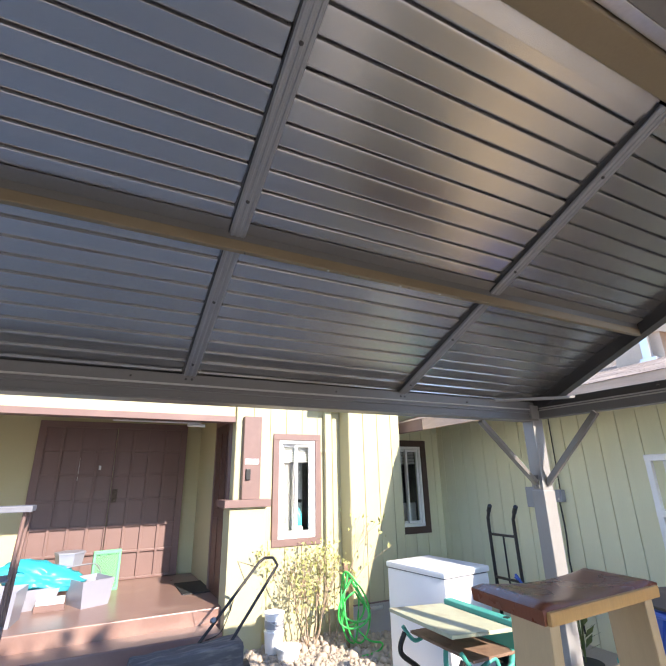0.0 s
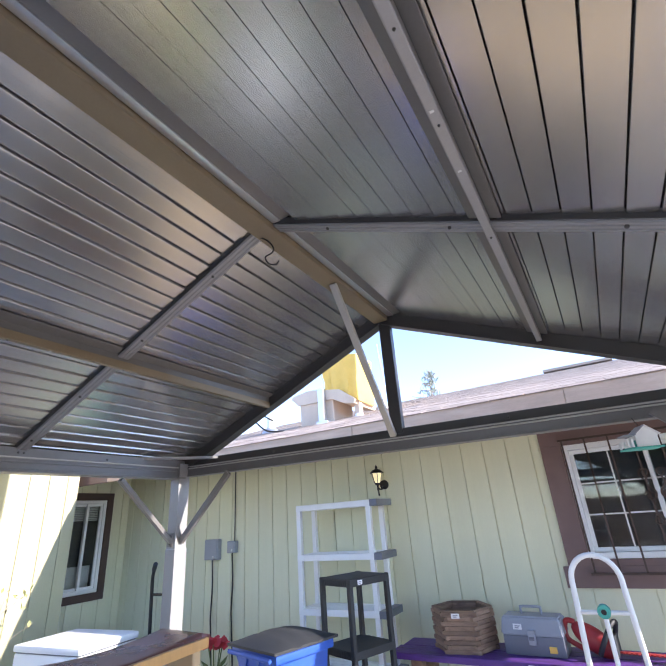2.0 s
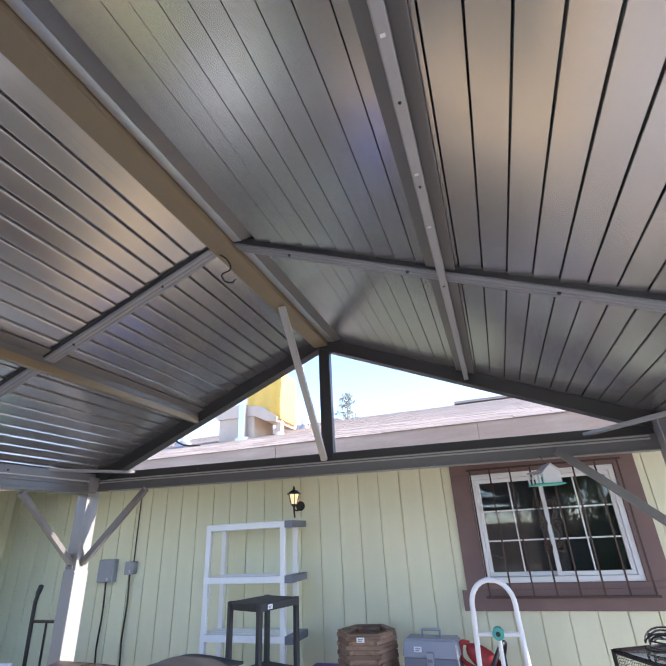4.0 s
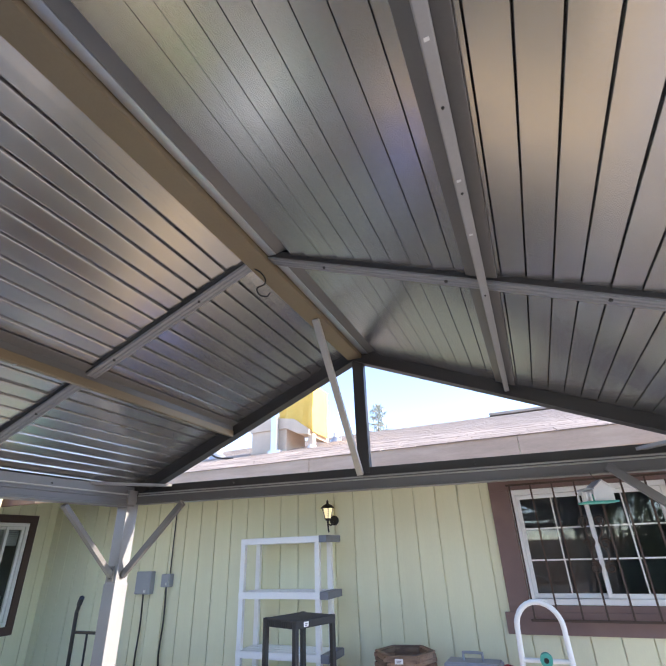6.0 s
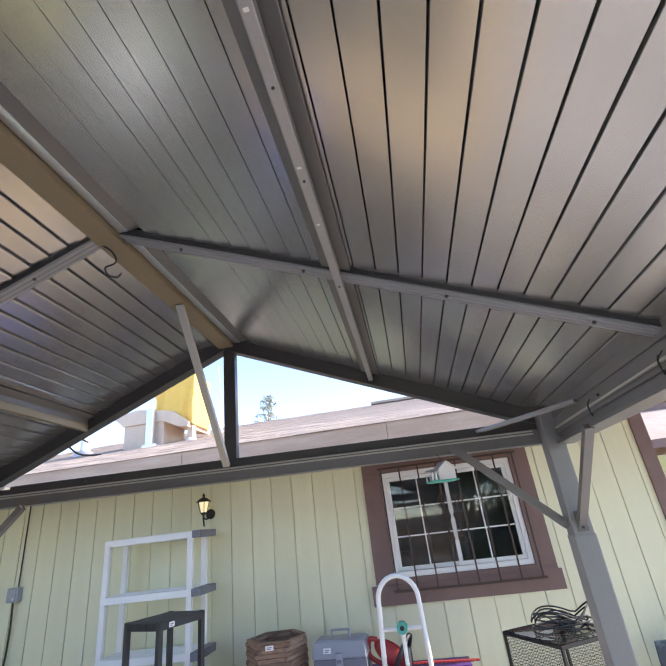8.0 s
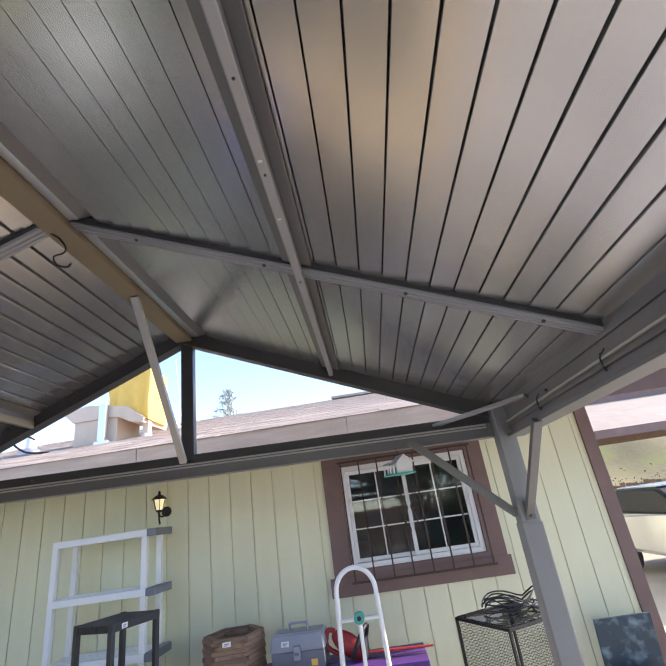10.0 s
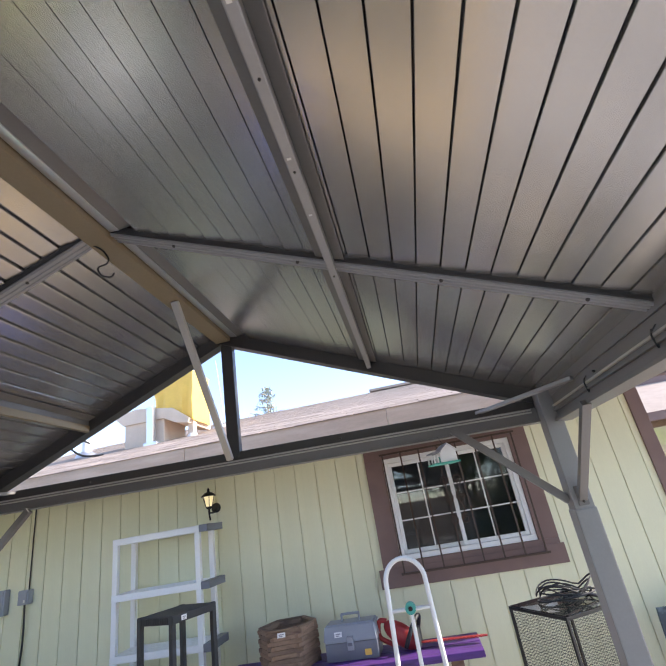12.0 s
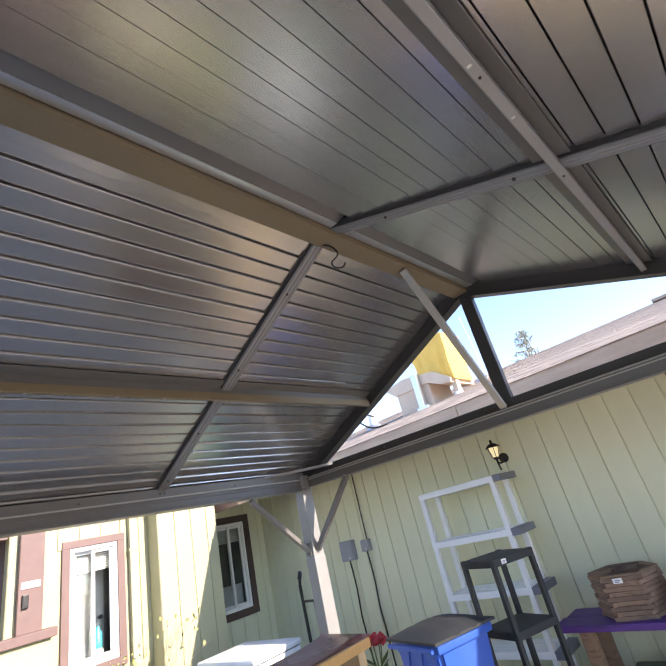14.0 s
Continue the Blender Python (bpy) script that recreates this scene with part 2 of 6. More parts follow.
def frame_ring(bm, axis, face, normal, a0, a1, z0, z1, w, d, proud, bevel=0.004):
    """Four boards round an opening; they reach w outside it, d deep, and stand proud of the face."""
    lo, hi = sorted((face + normal * (proud - d), face + normal * proud))
    for p in ((a0 - w, a1 + w, z1, z1 + w), (a0 - w, a1 + w, z0 - w, z0), (a0 - w, a0, z0, z1), (a1, a1 + w, z0, z1)):
        if axis == "x":
            box(bm, p[0], p[1], lo, hi, p[2], p[3], bevel)
        else:
            box(bm, lo, hi, p[0], p[1], p[2], p[3], bevel)
    return bm


def slab_at(axis, face, normal, a0, a1, d0, d1, z0, z1, bevel=0.0):
    lo, hi = sorted((face + normal * d0, face + normal * d1))
    return blk(a0, a1, lo, hi, z0, z1, bevel) if axis == "x" else blk(lo, hi, a0, a1, z0, z1, bevel)


def window(name, label, axis, face, normal, o, wide, grid=(0, 0)):
    """A sliding vinyl window with painted casing boards, two sashes, panes and a shallow dark-painted box for the unlit
    room behind it.
    """
    a0, a1, z0, z1 = o
    mid = (a0 + a1) / 2
    root = tagged(new(name), label, "window", kind="structure")
    part("casing", frame_ring(bmesh.new(), axis, face, normal, a0, a1, z0, z1, wide, 0.035, 0.022), M_TRIM, root, "brown painted casing boards")
    fr = bmesh.new()
    frame_ring(fr, axis, face, normal, a0 + 0.045, a1 - 0.045, z0 + 0.045, z1 - 0.045, 0.043, 0.09, 0.008)
    part("window_frame", fr, M_WHITE, root, "white vinyl frame")
    for s, (b0, b1) in enumerate(((a0 + 0.045, mid + 0.02), (mid - 0.02, a1 - 0.045))):
        sash = part("sash", frame_ring(bmesh.new(), axis, face, normal, b0 + 0.032, b1 - 0.032, z0 + 0.079, z1 - 0.079, 0.032, 0.03, -0.012 - 0.034 * (1 - s), 0.003), M_WHITE, root)
        d = -0.03 - 0.034 * (1 - s)
        pane = part("pane", slab_at(axis, face, normal, b0 + 0.03, b1 - 0.03, d, d - 0.005, z0 + 0.075, z1 - 0.075), M_GLASS, sash)
        pane.visible_shadow = False
        nx, nz = grid
        for k in range(1, nx):
            c = b0 + 0.032 + (b1 - b0 - 0.064) * k / nx
            part("muntin", slab_at(axis, face, normal, c - 0.006, c + 0.006, d + 0.010, d + 0.002, z0 + 0.08, z1 - 0.08, 0.002), M_WHITE, sash)
        for k in range(1, nz):
            c = z0 + 0.079 + (z1 - z0 - 0.158) * k / nz
            part("muntin", slab_at(axis, face, normal, b0 + 0.033, b1 - 0.033, d + 0.013, d + 0.004, c - 0.006, c + 0.006, 0.002), M_WHITE, sash)
    # shallow box behind the glass; its dark colour stands in for indoor shade
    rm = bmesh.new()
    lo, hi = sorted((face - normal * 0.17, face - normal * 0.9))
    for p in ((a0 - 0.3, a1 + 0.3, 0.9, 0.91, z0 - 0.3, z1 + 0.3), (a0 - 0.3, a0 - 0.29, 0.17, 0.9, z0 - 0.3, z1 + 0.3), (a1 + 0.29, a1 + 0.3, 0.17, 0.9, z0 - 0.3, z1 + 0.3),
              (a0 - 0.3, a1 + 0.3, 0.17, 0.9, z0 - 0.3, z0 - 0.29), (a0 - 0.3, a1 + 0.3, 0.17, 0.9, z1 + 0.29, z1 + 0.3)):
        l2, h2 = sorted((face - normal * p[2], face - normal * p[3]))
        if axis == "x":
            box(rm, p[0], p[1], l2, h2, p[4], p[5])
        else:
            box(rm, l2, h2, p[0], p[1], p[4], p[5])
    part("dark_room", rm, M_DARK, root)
    return root


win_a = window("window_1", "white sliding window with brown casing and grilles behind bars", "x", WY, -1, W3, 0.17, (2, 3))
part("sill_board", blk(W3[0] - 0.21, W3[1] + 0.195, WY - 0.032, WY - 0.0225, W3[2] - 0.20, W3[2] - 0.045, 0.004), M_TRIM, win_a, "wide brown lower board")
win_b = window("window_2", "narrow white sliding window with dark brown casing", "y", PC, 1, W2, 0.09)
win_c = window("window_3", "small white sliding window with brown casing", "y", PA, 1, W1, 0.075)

M_DARKTRIM = mat("dark_brown_trim_paint", (0.075, 0.045, 0.038), 0.6, 0, 0.12, 5, 0.06, 70, 0.25)
for ob in win_b.children:
    if ob.name.startswith("casing"):
        ob.data.materials[0] = M_DARKTRIM

# ---- house roof ----
EY, EZ, RY = 3.88, 2.305, 10.2
P = 0.27
roof = tagged(new("house_roof"), "weathered grey brown shingle roof of the house", "roof", kind="structure")
bm = bmesh.new()
bar(bm, ((-6.2 + 3.3) / 2, EY, EZ + 0.062), ((-6.2 + 3.3) / 2, RY, EZ + 0.062 + P * (RY - EY)), 9.5, 0.05)
part("roof_deck", bm, M_SHINGLE, roof)
for k in range(4):
    part("fascia", blk(-4.2 + k * 1.65, -4.203 + (k + 1) * 1.65, EY - 0.02 - 0.003 * (k % 2), EY + 0.02, EZ - 0.055, EZ + 0.085, 0.004), M_FASCIA, roof, "weathered tan fascia board")
part("fascia", blk(-6.2, -4.203, EY - 0.02, EY + 0.02, EZ - 0.055, EZ + 0.085, 0.004), M_TRIM, roof, "dark brown fascia board")
part("fascia", blk(2.40, 3.3, EY - 0.02, EY + 0.02, EZ - 0.055, EZ + 0.085, 0.004), M_TRIM, roof, "dark brown fascia board")
part("soffit", blk(-6.2, 3.3, EY + 0.02, WY + 0.3, EZ - 0.05, EZ - 0.02), M_TRIM, roof)
bm = bmesh.new()
bar(bm, (1.3 - 2.75, RY, EZ + 0.062 + P * (RY - EY)), (1.3 - 2.75, RY + 5, EZ + 0.062 + P * (RY - EY - 5)), 9.5, 0.05)
part("roof_deck", bm, M_SHINGLE, roof)
tagged(mesh_object("wall_gable", blk(2.79, 2.948, WY + 0.01, 15, 0, 2.6), M_SIDING), "pale green side wall of the house", "wall", kind="structure")
wing = tagged(new("wing_roof"), "brown shingle roof over the entry wing", "roof", kind="structure")
bm = bmesh.new()
bar(bm, (PA + 0.15, -0.6, 2.68), (-9.5, -0.6, 3.8), 6.4, 0.06)
part("roof_deck", bm, M_SHINGLE, wing)
bm = bmesh.new()
bar(bm, (PB + 0.1, 3.7, 2.66), (-9.5, 3.7, 3.86), 2.2, 0.06)
part("roof_deck", bm, M_SHINGLE, wing)

# ---- gazebo ----
GY0, GY1, GX, SL, RZ = -1.56, 2.60, 1.53, 0.425, 2.705
RAFT = (1.588, 0.52, -0.54)
gazebo = thing("gazebo", "grey brown metal hardtop gazebo with a gabled slatted steel roof", "gazebo")


def rz(x):
    return RZ - SL * abs(x)


def slat_mesh(s, length, p):
    """One folded roof slat of pitch p: its uphill edge hangs low, its downhill edge turns up, and a narrow gap parts it from the next."""
    bm = bmesh.new()
    prof = [(0.0, 0.012), (0.0, -0.0028), (0.0006, -0.0034), (p - 0.0034, 0.0004), (p - 0.0030, 0.012)]
    if s < 0:
        # the west slope's slats have a wider gap and a rolled lip
        prof = [(0.0, 0.012), (0.0, -0.003), (0.0008, -0.0038), (0.0045, -0.004), (p - 0.0095, 0.0002), (p - 0.005, 0.0026), (p - 0.0044, 0.012)]
    rows = [[bm.verts.new((s * px, yy, -SL * px + pz)) for px, pz in prof] for yy in (0.0, length)]
    n = len(prof)
    for q in range(n):
        bm.faces.new((rows[0][q], rows[0][(q + 1) % n], rows[1][(q + 1) % n], rows[1][q]))
    bm.faces.new(rows[0])
    bm.faces.new(rows[1][::-1])
    return bm


for s in (-1, 1):
    # outer skin above the slats
    side = part("roof_slope", bar(bmesh.new(), (0, (GY0 + GY1) / 2, rz(0) + 0.03), (s * (GX + 0.05), (GY0 + GY1) / 2, rz(GX + 0.05) + 0.03), GY1 - GY0 + 0.12, 0.012), M_PANEL, gazebo)
    n = Vector((s * SL, 0, 1)).normalized()
    for gy in (GY0, GY1):
        part("gable_closure", bar(bmesh.new(), Vector((0, gy, rz(0) + 0.012)), Vector((s * GX, gy, rz(GX) + 0.012)), 0.05, 0.028, 0.0, n), M_GABLE, side)
    part("eave_closure", blk(min(s * 1.50, s * 1.53), max(s * 1.50, s * 1.53), GY0, GY1, rz(1.515) - 0.03, rz(1.515) + 0.03), M_FRAME, side)
    ends = [GY0, *reversed(RAFT), GY1]
    shared = {}
    rng = random.Random(11 + s)
    x0, pitch, count = (0.064, 0.063, 23) if s < 0 else (0.1518, 0.0592, 23)
    for y0, y1 in zip(ends, ends[1:]):
        for k in range(count):
            key = round(y1 - y0, 3)
            if key not in shared:
                ob = part("roof_slat", slat_mesh(s, y1 - y0 - 0.052, pitch), M_PANEL, side)
                shared[key] = ob.data
            else:
                ob = new("roof_slat", shared[key])
                ob.parent = side
            x = x0 + k * pitch
            # sheet metal never lies quite true: each slat is rolled by a hair
            ob.matrix_basis = pose(s * x, y0 + 0.026 + rng.uniform(-0.003, 0.003), rz(x) + rng.uniform(0, 0.0015), rng.uniform(-0.08, 0.08), rng.uniform(-0.45, 0.45), 0)


def channel(bm, a, b, w, h, up=(0, 0, 1)):
    """A folded steel flange from a to b: one strip whose underside is rolled into three low ribs."""
    a, b, u = Vector(a), Vector(b), Vector(up).normalized()
    side = (b - a).normalized().cross(u)
    prof = [(-0.5, h / 2), (0.5, h / 2), (0.5, -h / 2)]
    for q in (0.34, 0.0, -0.34):
        prof += [(q + 0.11, -h / 2), (q + 0.07, -h / 2 - 0.003), (q - 0.07, -h / 2 - 0.003), (q - 0.11, -h / 2)]
    prof.append((-0.5, -h / 2))
    rows = [[bm.verts.new(e + side * (px * w) + u * pz) for px, pz in prof] for e in (a, b)]
    n = len(prof)
    for q in range(n):
        bm.faces.new((rows[0][q], rows[0][(q + 1) % n], rows[1][(q + 1) % n], rows[1][q]))
    bm.faces.new(rows[0])
    bm.faces.new(rows[1][::-1])
    return bm


def bolts(pts, parent, normal=(0, 0, -1), r=0.0038):
    for p in pts:
        bm = bmesh.new()
        n = Vector(normal)
        tube(bm, [Vector(p) - n * 0.004, Vector(p) + n * 0.003, Vector(p) + n * 0.006], [r * 1.5, r * 1.5, r * 0.7], 8)
        part("bolt", bm, M_GABLE, parent)


for s in (-1, 1):
    n = Vector((s * SL, 0, 1)).normalized()
    re = 1.46 if s < 0 else 1.525
    for y in RAFT:
        r = part("rafter", bar(bmesh.new(), Vector((s * 0.055, y, rz(0.055))) - n * 0.002, Vector((s * re, y, rz(re))) - n * 0.002, 0.05, 0.024, 0.002, n), M_GABLE, gazebo)
        part("flange", channel(bmesh.new(), Vector((s * 0.055, y + 0.003, rz(0.055))) - n * 0.0165, Vector((s * re, y + 0.003, rz(re))) - n * 0.0165, 0.05, 0.005, n), M_RAFTER, r, "light grey bottom flange")
        bolts([Vector((s * x, y, rz(x))) - n * 0.020 for x in (0.27, 0.66, 1.045, 1.38)], r, -n)
        fx = s * (re + 0.004)
        foot = part("rafter_bracket", blk(fx - 0.016, fx + 0.016, y - 0.024, y + 0.024, rz(re) - 0.045, rz(re) - 0.008, 0.003), M_FRAME, gazebo)
        bolts([(fx - s * 0.017, y + d, rz(re) - 0.03) for d in (-0.012, 0.012)], foot, (-s, 0, 0))
    for gy in (GY1, GY0):
        r = part("gable_rafter", bar(bmesh.new(), Vector((s * 0.02, gy, rz(0.02))) - n * 0.028, Vector((s * 1.5, gy, rz(1.5))) - n * 0.028, 0.05, 0.058, 0.003, n), M_GABLE, gazebo)
        part("rafter_lip", bar(bmesh.new(), Vector((s * 0.03, gy, rz(0.03))) - n * 0.059, Vector((s * 1.46, gy, rz(1.46))) - n * 0.059, 0.062, 0.006, 0.001, n), M_GABLE, r)
    # purlin: a lower bar on a thin neck under a wide grey plate
    # only the west purlin gets the warm reflection tint
    pm, px, pz = (M_RIDGE, -0.772, 2.308) if s < 0 else (M_RAFTER, 0.750, 2.338)
    pl = part("purlin", blk(px - 0.011, px + 0.011, GY0, GY1 - 0.03, pz, pz + 0.034, 0.003), pm, gazebo)
    part("purlin_neck", blk(px - 0.004, px + 0.004, GY0, GY1 - 0.03, pz + 0.034, rz(px) - 0.004), M_FRAME, pl)
    # plate's darker grey carries the shadow above the bar
    part("purlin_plate", bar(bmesh.new(), (px, GY0, rz(px) - 0.006), (px, GY1 - 0.03, rz(px) - 0.006), 0.085, 0.005, 0.001, n), M_FRAME, pl, "wide top plate with shadow in its grey colour")
    bolts([(px, y, pz + 0.002) for y in (1.60, 1.16, 0.95, 0.55)], pl, r=0.002)
    for y in (1.30, 1.12, 0.83):
        part("paint_chip", blk(px - 0.005, px + 0.003, y, y + 0.006, pz - 0.0006, pz + 0.001), M_GALV, pl, "pale worn paint spot")
    ex, ez = (1.475, 2.025) if s < 0 else (1.535, 1.978)
    eb = part("eave_beam", bar(bmesh.new(), (s * ex, GY0, ez - 0.006), (s * ex, GY1 - 0.04, ez + 0.006), 0.06, 0.10, 0.003), M_FRAME, gazebo)
    part("beam_lip", bar(bmesh.new(), (s * (ex - 0.005), GY0, ez - 0.063), (s * (ex - 0.005), GY1 - 0.04, ez - 0.051), 0.085, 0.012, 0.002), M_FRAME, eb)
    for q in (-0.016, 0.004):
        part("beam_rib", bar(bmesh.new(), (s * (ex - 0.034), GY0, ez + q - 0.006), (s * (ex - 0.034), GY1 - 0.06, ez + q + 0.006), 0.012, 0.007, 0.002), M_RIB if q > 0 else M_FRAME, eb)
    part("beam_cap", bar(bmesh.new(), (s * (ex + 0.02), GY0, ez + 0.066), (s * (ex + 0.02), GY1 - 0.04, ez + 0.074), 0.03, 0.05, 0.002), M_FRAME, eb)
    for y in (2.02, 1.2, 0.3, -0.5):
        bolts([(s * (ex - 0.032), y, ez + 0.026)], eb, (-s, 0, 0), 0.003)
    for gy, dy in ((GY1, -1), (GY0, 1)):
        py = gy + dy * 0.05
        px = 1.467 if s < 0 else 1.484
        # a slimmer upper tube slid into a wider lower one
        post = part("post", blk(s * px - 0.038, s * px + 0.038, py - 0.042, py + 0.042, 1.50, 2.06, 0.005), M_POST, gazebo)
        part("lower_tube", blk(s * px - 0.042, s * px + 0.042, py - 0.046, py + 0.046, 0.035, 1.575, 0.006), M_POST, post)
        part("foot_plate", blk(s * px - 0.085, s * px + 0.085, py - 0.085, py + 0.085, 0.03, 0.04, 0.002), M_FRAME, post)
        part("knee_brace", bar(bmesh.new(), (s * px, py + dy * 0.042, 1.61), (s * px, py + dy * 0.42, 1.955 if s < 0 else 1.925), 0.032, 0.024, 0.002), M_FRAME, gazebo)
        part("knee_brace", bar(bmesh.new(), (s * (px - 0.038), py, 1.61), (s * 1.06, py, 1.97), 0.032, 0.024, 0.002, (0, 1, 0.01)), M_FRAME, gazebo)
        part("brace_foot", blk(s * px - 0.02, s * px + 0.02, min(py + dy * 0.042, py + dy * 0.05), max(py + dy * 0.042, py + dy * 0.05), 1.585, 1.66, 0.002), M_FRAME, post)
        bolts([(s * px, py + dy * 0.05, z) for z in (1.60, 1.645)], post, (0, dy, 0))
        cz = 2.075 if s < 0 else 2.03
        part("corner_brace", bar(bmesh.new(), (s * 1.50, gy + dy * 0.40, cz), (s * 1.18, gy - dy * 0.02, cz), 0.035, 0.014, 0.002), M_RAFTER, gazebo)
for gy, dy in ((GY1, -1), (GY0, 1)):
    # the tie beam hangs a little low on the east side
    zl, zr = 1.990, 1.945
    tb = part("tie_beam", bar(bmesh.new(), (-1.45, gy, zl + 0.029), (1.47, gy, zr + 0.029), 0.05, 0.058, 0.003), M_FRAME, gazebo)
    part("beam_rib", bar(bmesh.new(), (-1.42, gy + dy * 0.028, zl + 0.040), (1.42, gy + dy * 0.028, zr + 0.040), 0.012, 0.006, 0.001), M_RIB, tb, "pale rolled rib")
    part("beam_rib", bar(bmesh.new(), (-1.42, gy + dy * 0.027, zl + 0.052), (1.42, gy + dy * 0.027, zr + 0.052), 0.012, 0.006, 0.001), M_RIB, tb, "pale rolled rib")
    part("beam_cap", bar(bmesh.new(), (-1.43, gy + 0.006, zl + 0.078), (1.45, gy + 0.006, zr + 0.078), 0.04, 0.040, 0.002), M_GABLE, tb, "dark top channel")
    part("beam_lip", bar(bmesh.new(), (-1.45, gy, zl - 0.003), (1.47, gy, zr - 0.003), 0.062, 0.008, 0.002), M_FRAME, tb)
    for x in (-0.75, 0.55, 1.2):
        bolts([(x, gy + dy * 0.017, (zl + zr) / 2 + 0.075 - x * 0.0154)], tb, (0, dy, 0), 0.004)
    part("king_post", blk(-0.012, 0.05, gy - 0.02, gy + 0.02, 2.04, 2.655, 0.003), M_GABLE, gazebo)
    part("ridge_brace", bar(bmesh.new(), (0.018, gy + dy * 0.56, 2.645), (0.006, gy + dy * 0.035, 2.03), 0.032, 0.02, 0.003, (0, 1, 0)), M_RIB, gazebo, "light grey diagonal brace")
ridge = part("ridge_beam", blk(-0.032, 0.050, GY0, GY1 - 0.03, 2.645, 2.684, 0.004), M_RIDGE, gazebo, "ridge beam with a warm reflection in its bronze colour")
for y0, y1 in ((GY0, 1.562), (1.614, GY1 - 0.03)):
    part("ridge_flashing", bar(bmesh.new(), (0.070, y0, 2.668), (0.070, y1, 2.668), 0.034, 0.006, 0.002, (0.1, 0, 1)), M_GALV, ridge, "bright galvanised flashing strip")
    # east plate is darker: the shadowed recess by the flashing, put into colour
    part("ridge_plate", bar(bmesh.new(), (0.120, y0, 2.672), (0.120, y1, 2.672), 0.066, 0.005, 0.001, (-0.15, 0, 1)), M_FRAME, ridge, "folded ridge plate with recess shadow in its dark colour")
    part("ridge_plate", bar(bmesh.new(), (-0.062, y0, rz(0.062) - 0.003), (-0.062, y1, rz(0.062) - 0.003), 0.058, 0.005, 0.001, (-SL, 0, 1)), M_PANEL, ridge, "grey folded ridge plate")

for y, z in ((2.10, 1.984), (1.62, 1.982)):
    wt = thing("wire_tie", "black wire tied round the gazebo eave beam", "wire", (1.498, y, z), group="wire ties")
    part("loop", tube(bmesh.new(), curve((0.0, 0.0, 0.03), (-0.008, 0.004, 0.0), (0.0, 0.006, -0.05), (0.006, 0.012, -0.02)), 0.004, 6), M_BLACK, wt, "", 40)
    part("twist", tube(bmesh.new(), curve((-0.004, 0.0, 0.02), (-0.02, -0.03, 0.012), (-0.012, -0.06, 0.03)), 0.003, 6), M_BLACK, wt, "", 40)
    wt.scale = (0.6, 0.6, 0.6)

bm = bmesh.new()
tube(bm, curve((-0.02, 1.58, 2.648), (0.0, 1.60, 2.635), (0.012, 1.615, 2.61), (0.01, 1.61, 2.585), (-0.012, 1.60, 2.57), (-0.01, 1.615, 2.55), (0.012, 1.63, 2.545), (0.022, 1.635, 2.56)), 0.003, 6)
tagged(mesh_object("s_hook", bm, M_BLACK, 40), "black wire S hook hanging from the gazebo ridge", "hook")

# ---- more materials ----
M_LEATHER = mat("brown_leather", (0.20, 0.058, 0.026), 0.28, 0, 0.25, 5, 0.06, 120, 0.1)
M_HONEY = mat("honey_wood_and_side_light", (0.55, 0.30, 0.11), 0.4, 0, 0.12, 5, 0.08, 40, 0.1, stretch=(8, 8, 0.8))
M_PLY = mat("light_plywood", (0.60, 0.46, 0.28), 0.5, 0, 0.1, 3, 0.06, 40, 0.1, stretch=(0.8, 6, 6))
M_LEGW = mat("pale_stool_wood", (0.52, 0.36, 0.20), 0.5, 0, 0.08, 5, 0.05, 50, 0.1, stretch=(6, 6, 0.7))
M_BLUE = mat("blue_bin_plastic", (0.02, 0.09, 0.42), 0.4, 0, 0.1, 4, 0.03, 120, 0.08, dirt=(0.1, 0.17, 0.42), damt=0.4)
M_BLKPL = mat("black_plastic", (0.022, 0.024, 0.027), 0.6, 0, 0.15, 8, 0.08, 90, 0.15)
M_GREYPL = mat("grey_plastic", (0.16, 0.17, 0.20), 0.5, 0, 0.08, 6, 0.04, 90, 0.1)
M_TOOLTOP = mat("light_grey_plastic", (0.30, 0.32, 0.36), 0.5, 0, 0.08, 6, 0.04, 90, 0.1)
M_PURPLE = mat("purple_paint", (0.10, 0.035, 0.22), 0.5, 0, 0.25, 5, 0.12, 40, 0.35, stretch=(1, 6, 6), dirt=(0.02, 0.015, 0.03), damt=0.8, dscale=5)
M_OLDWOOD = mat("weathered_wood", (0.25, 0.16, 0.11), 0.75, 0, 0.25, 5, 0.15, 50, 0.4, stretch=(2, 2, 7), rnd=0.25, dirt=(0.11, 0.06, 0.045), damt=0.6, dscale=6)
M_TOTE = mat("dark_green_plastic", (0.02, 0.06, 0.05), 0.5, 0, 0.1)
M_PAPER = mat("white_paper", (0.8, 0.8, 0.8), 0.7, 0, 0.03)
M_INK = mat("grey_print", (0.25, 0.25, 0.28), 0.7, 0, 0.03)
M_RED = mat("red_plastic", (0.36, 0.03, 0.03), 0.4, 0, 0.12, 6)
M_REDCLOTH = mat("red_petal", (0.50, 0.035, 0.045), 0.6, 0, 0.2, 20)
M_TEAL = mat("teal_paint", (0.05, 0.36, 0.30), 0.5, 0, 0.15, 5, 0.05, 60, 0.15)
M_TEALBAG = mat("turquoise_tarp", (0.01, 0.42, 0.52), 0.4, 0, 0.15, 4, 0.05, 80, 0.3)
M_DESKTOP = mat("worn_desk_top", (0.45, 0.47, 0.33), 0.5, 0, 0.15, 4, 0.06, 50, 0.15, dirt=(0.33, 0.22, 0.13), damt=0.55, dscale=5)
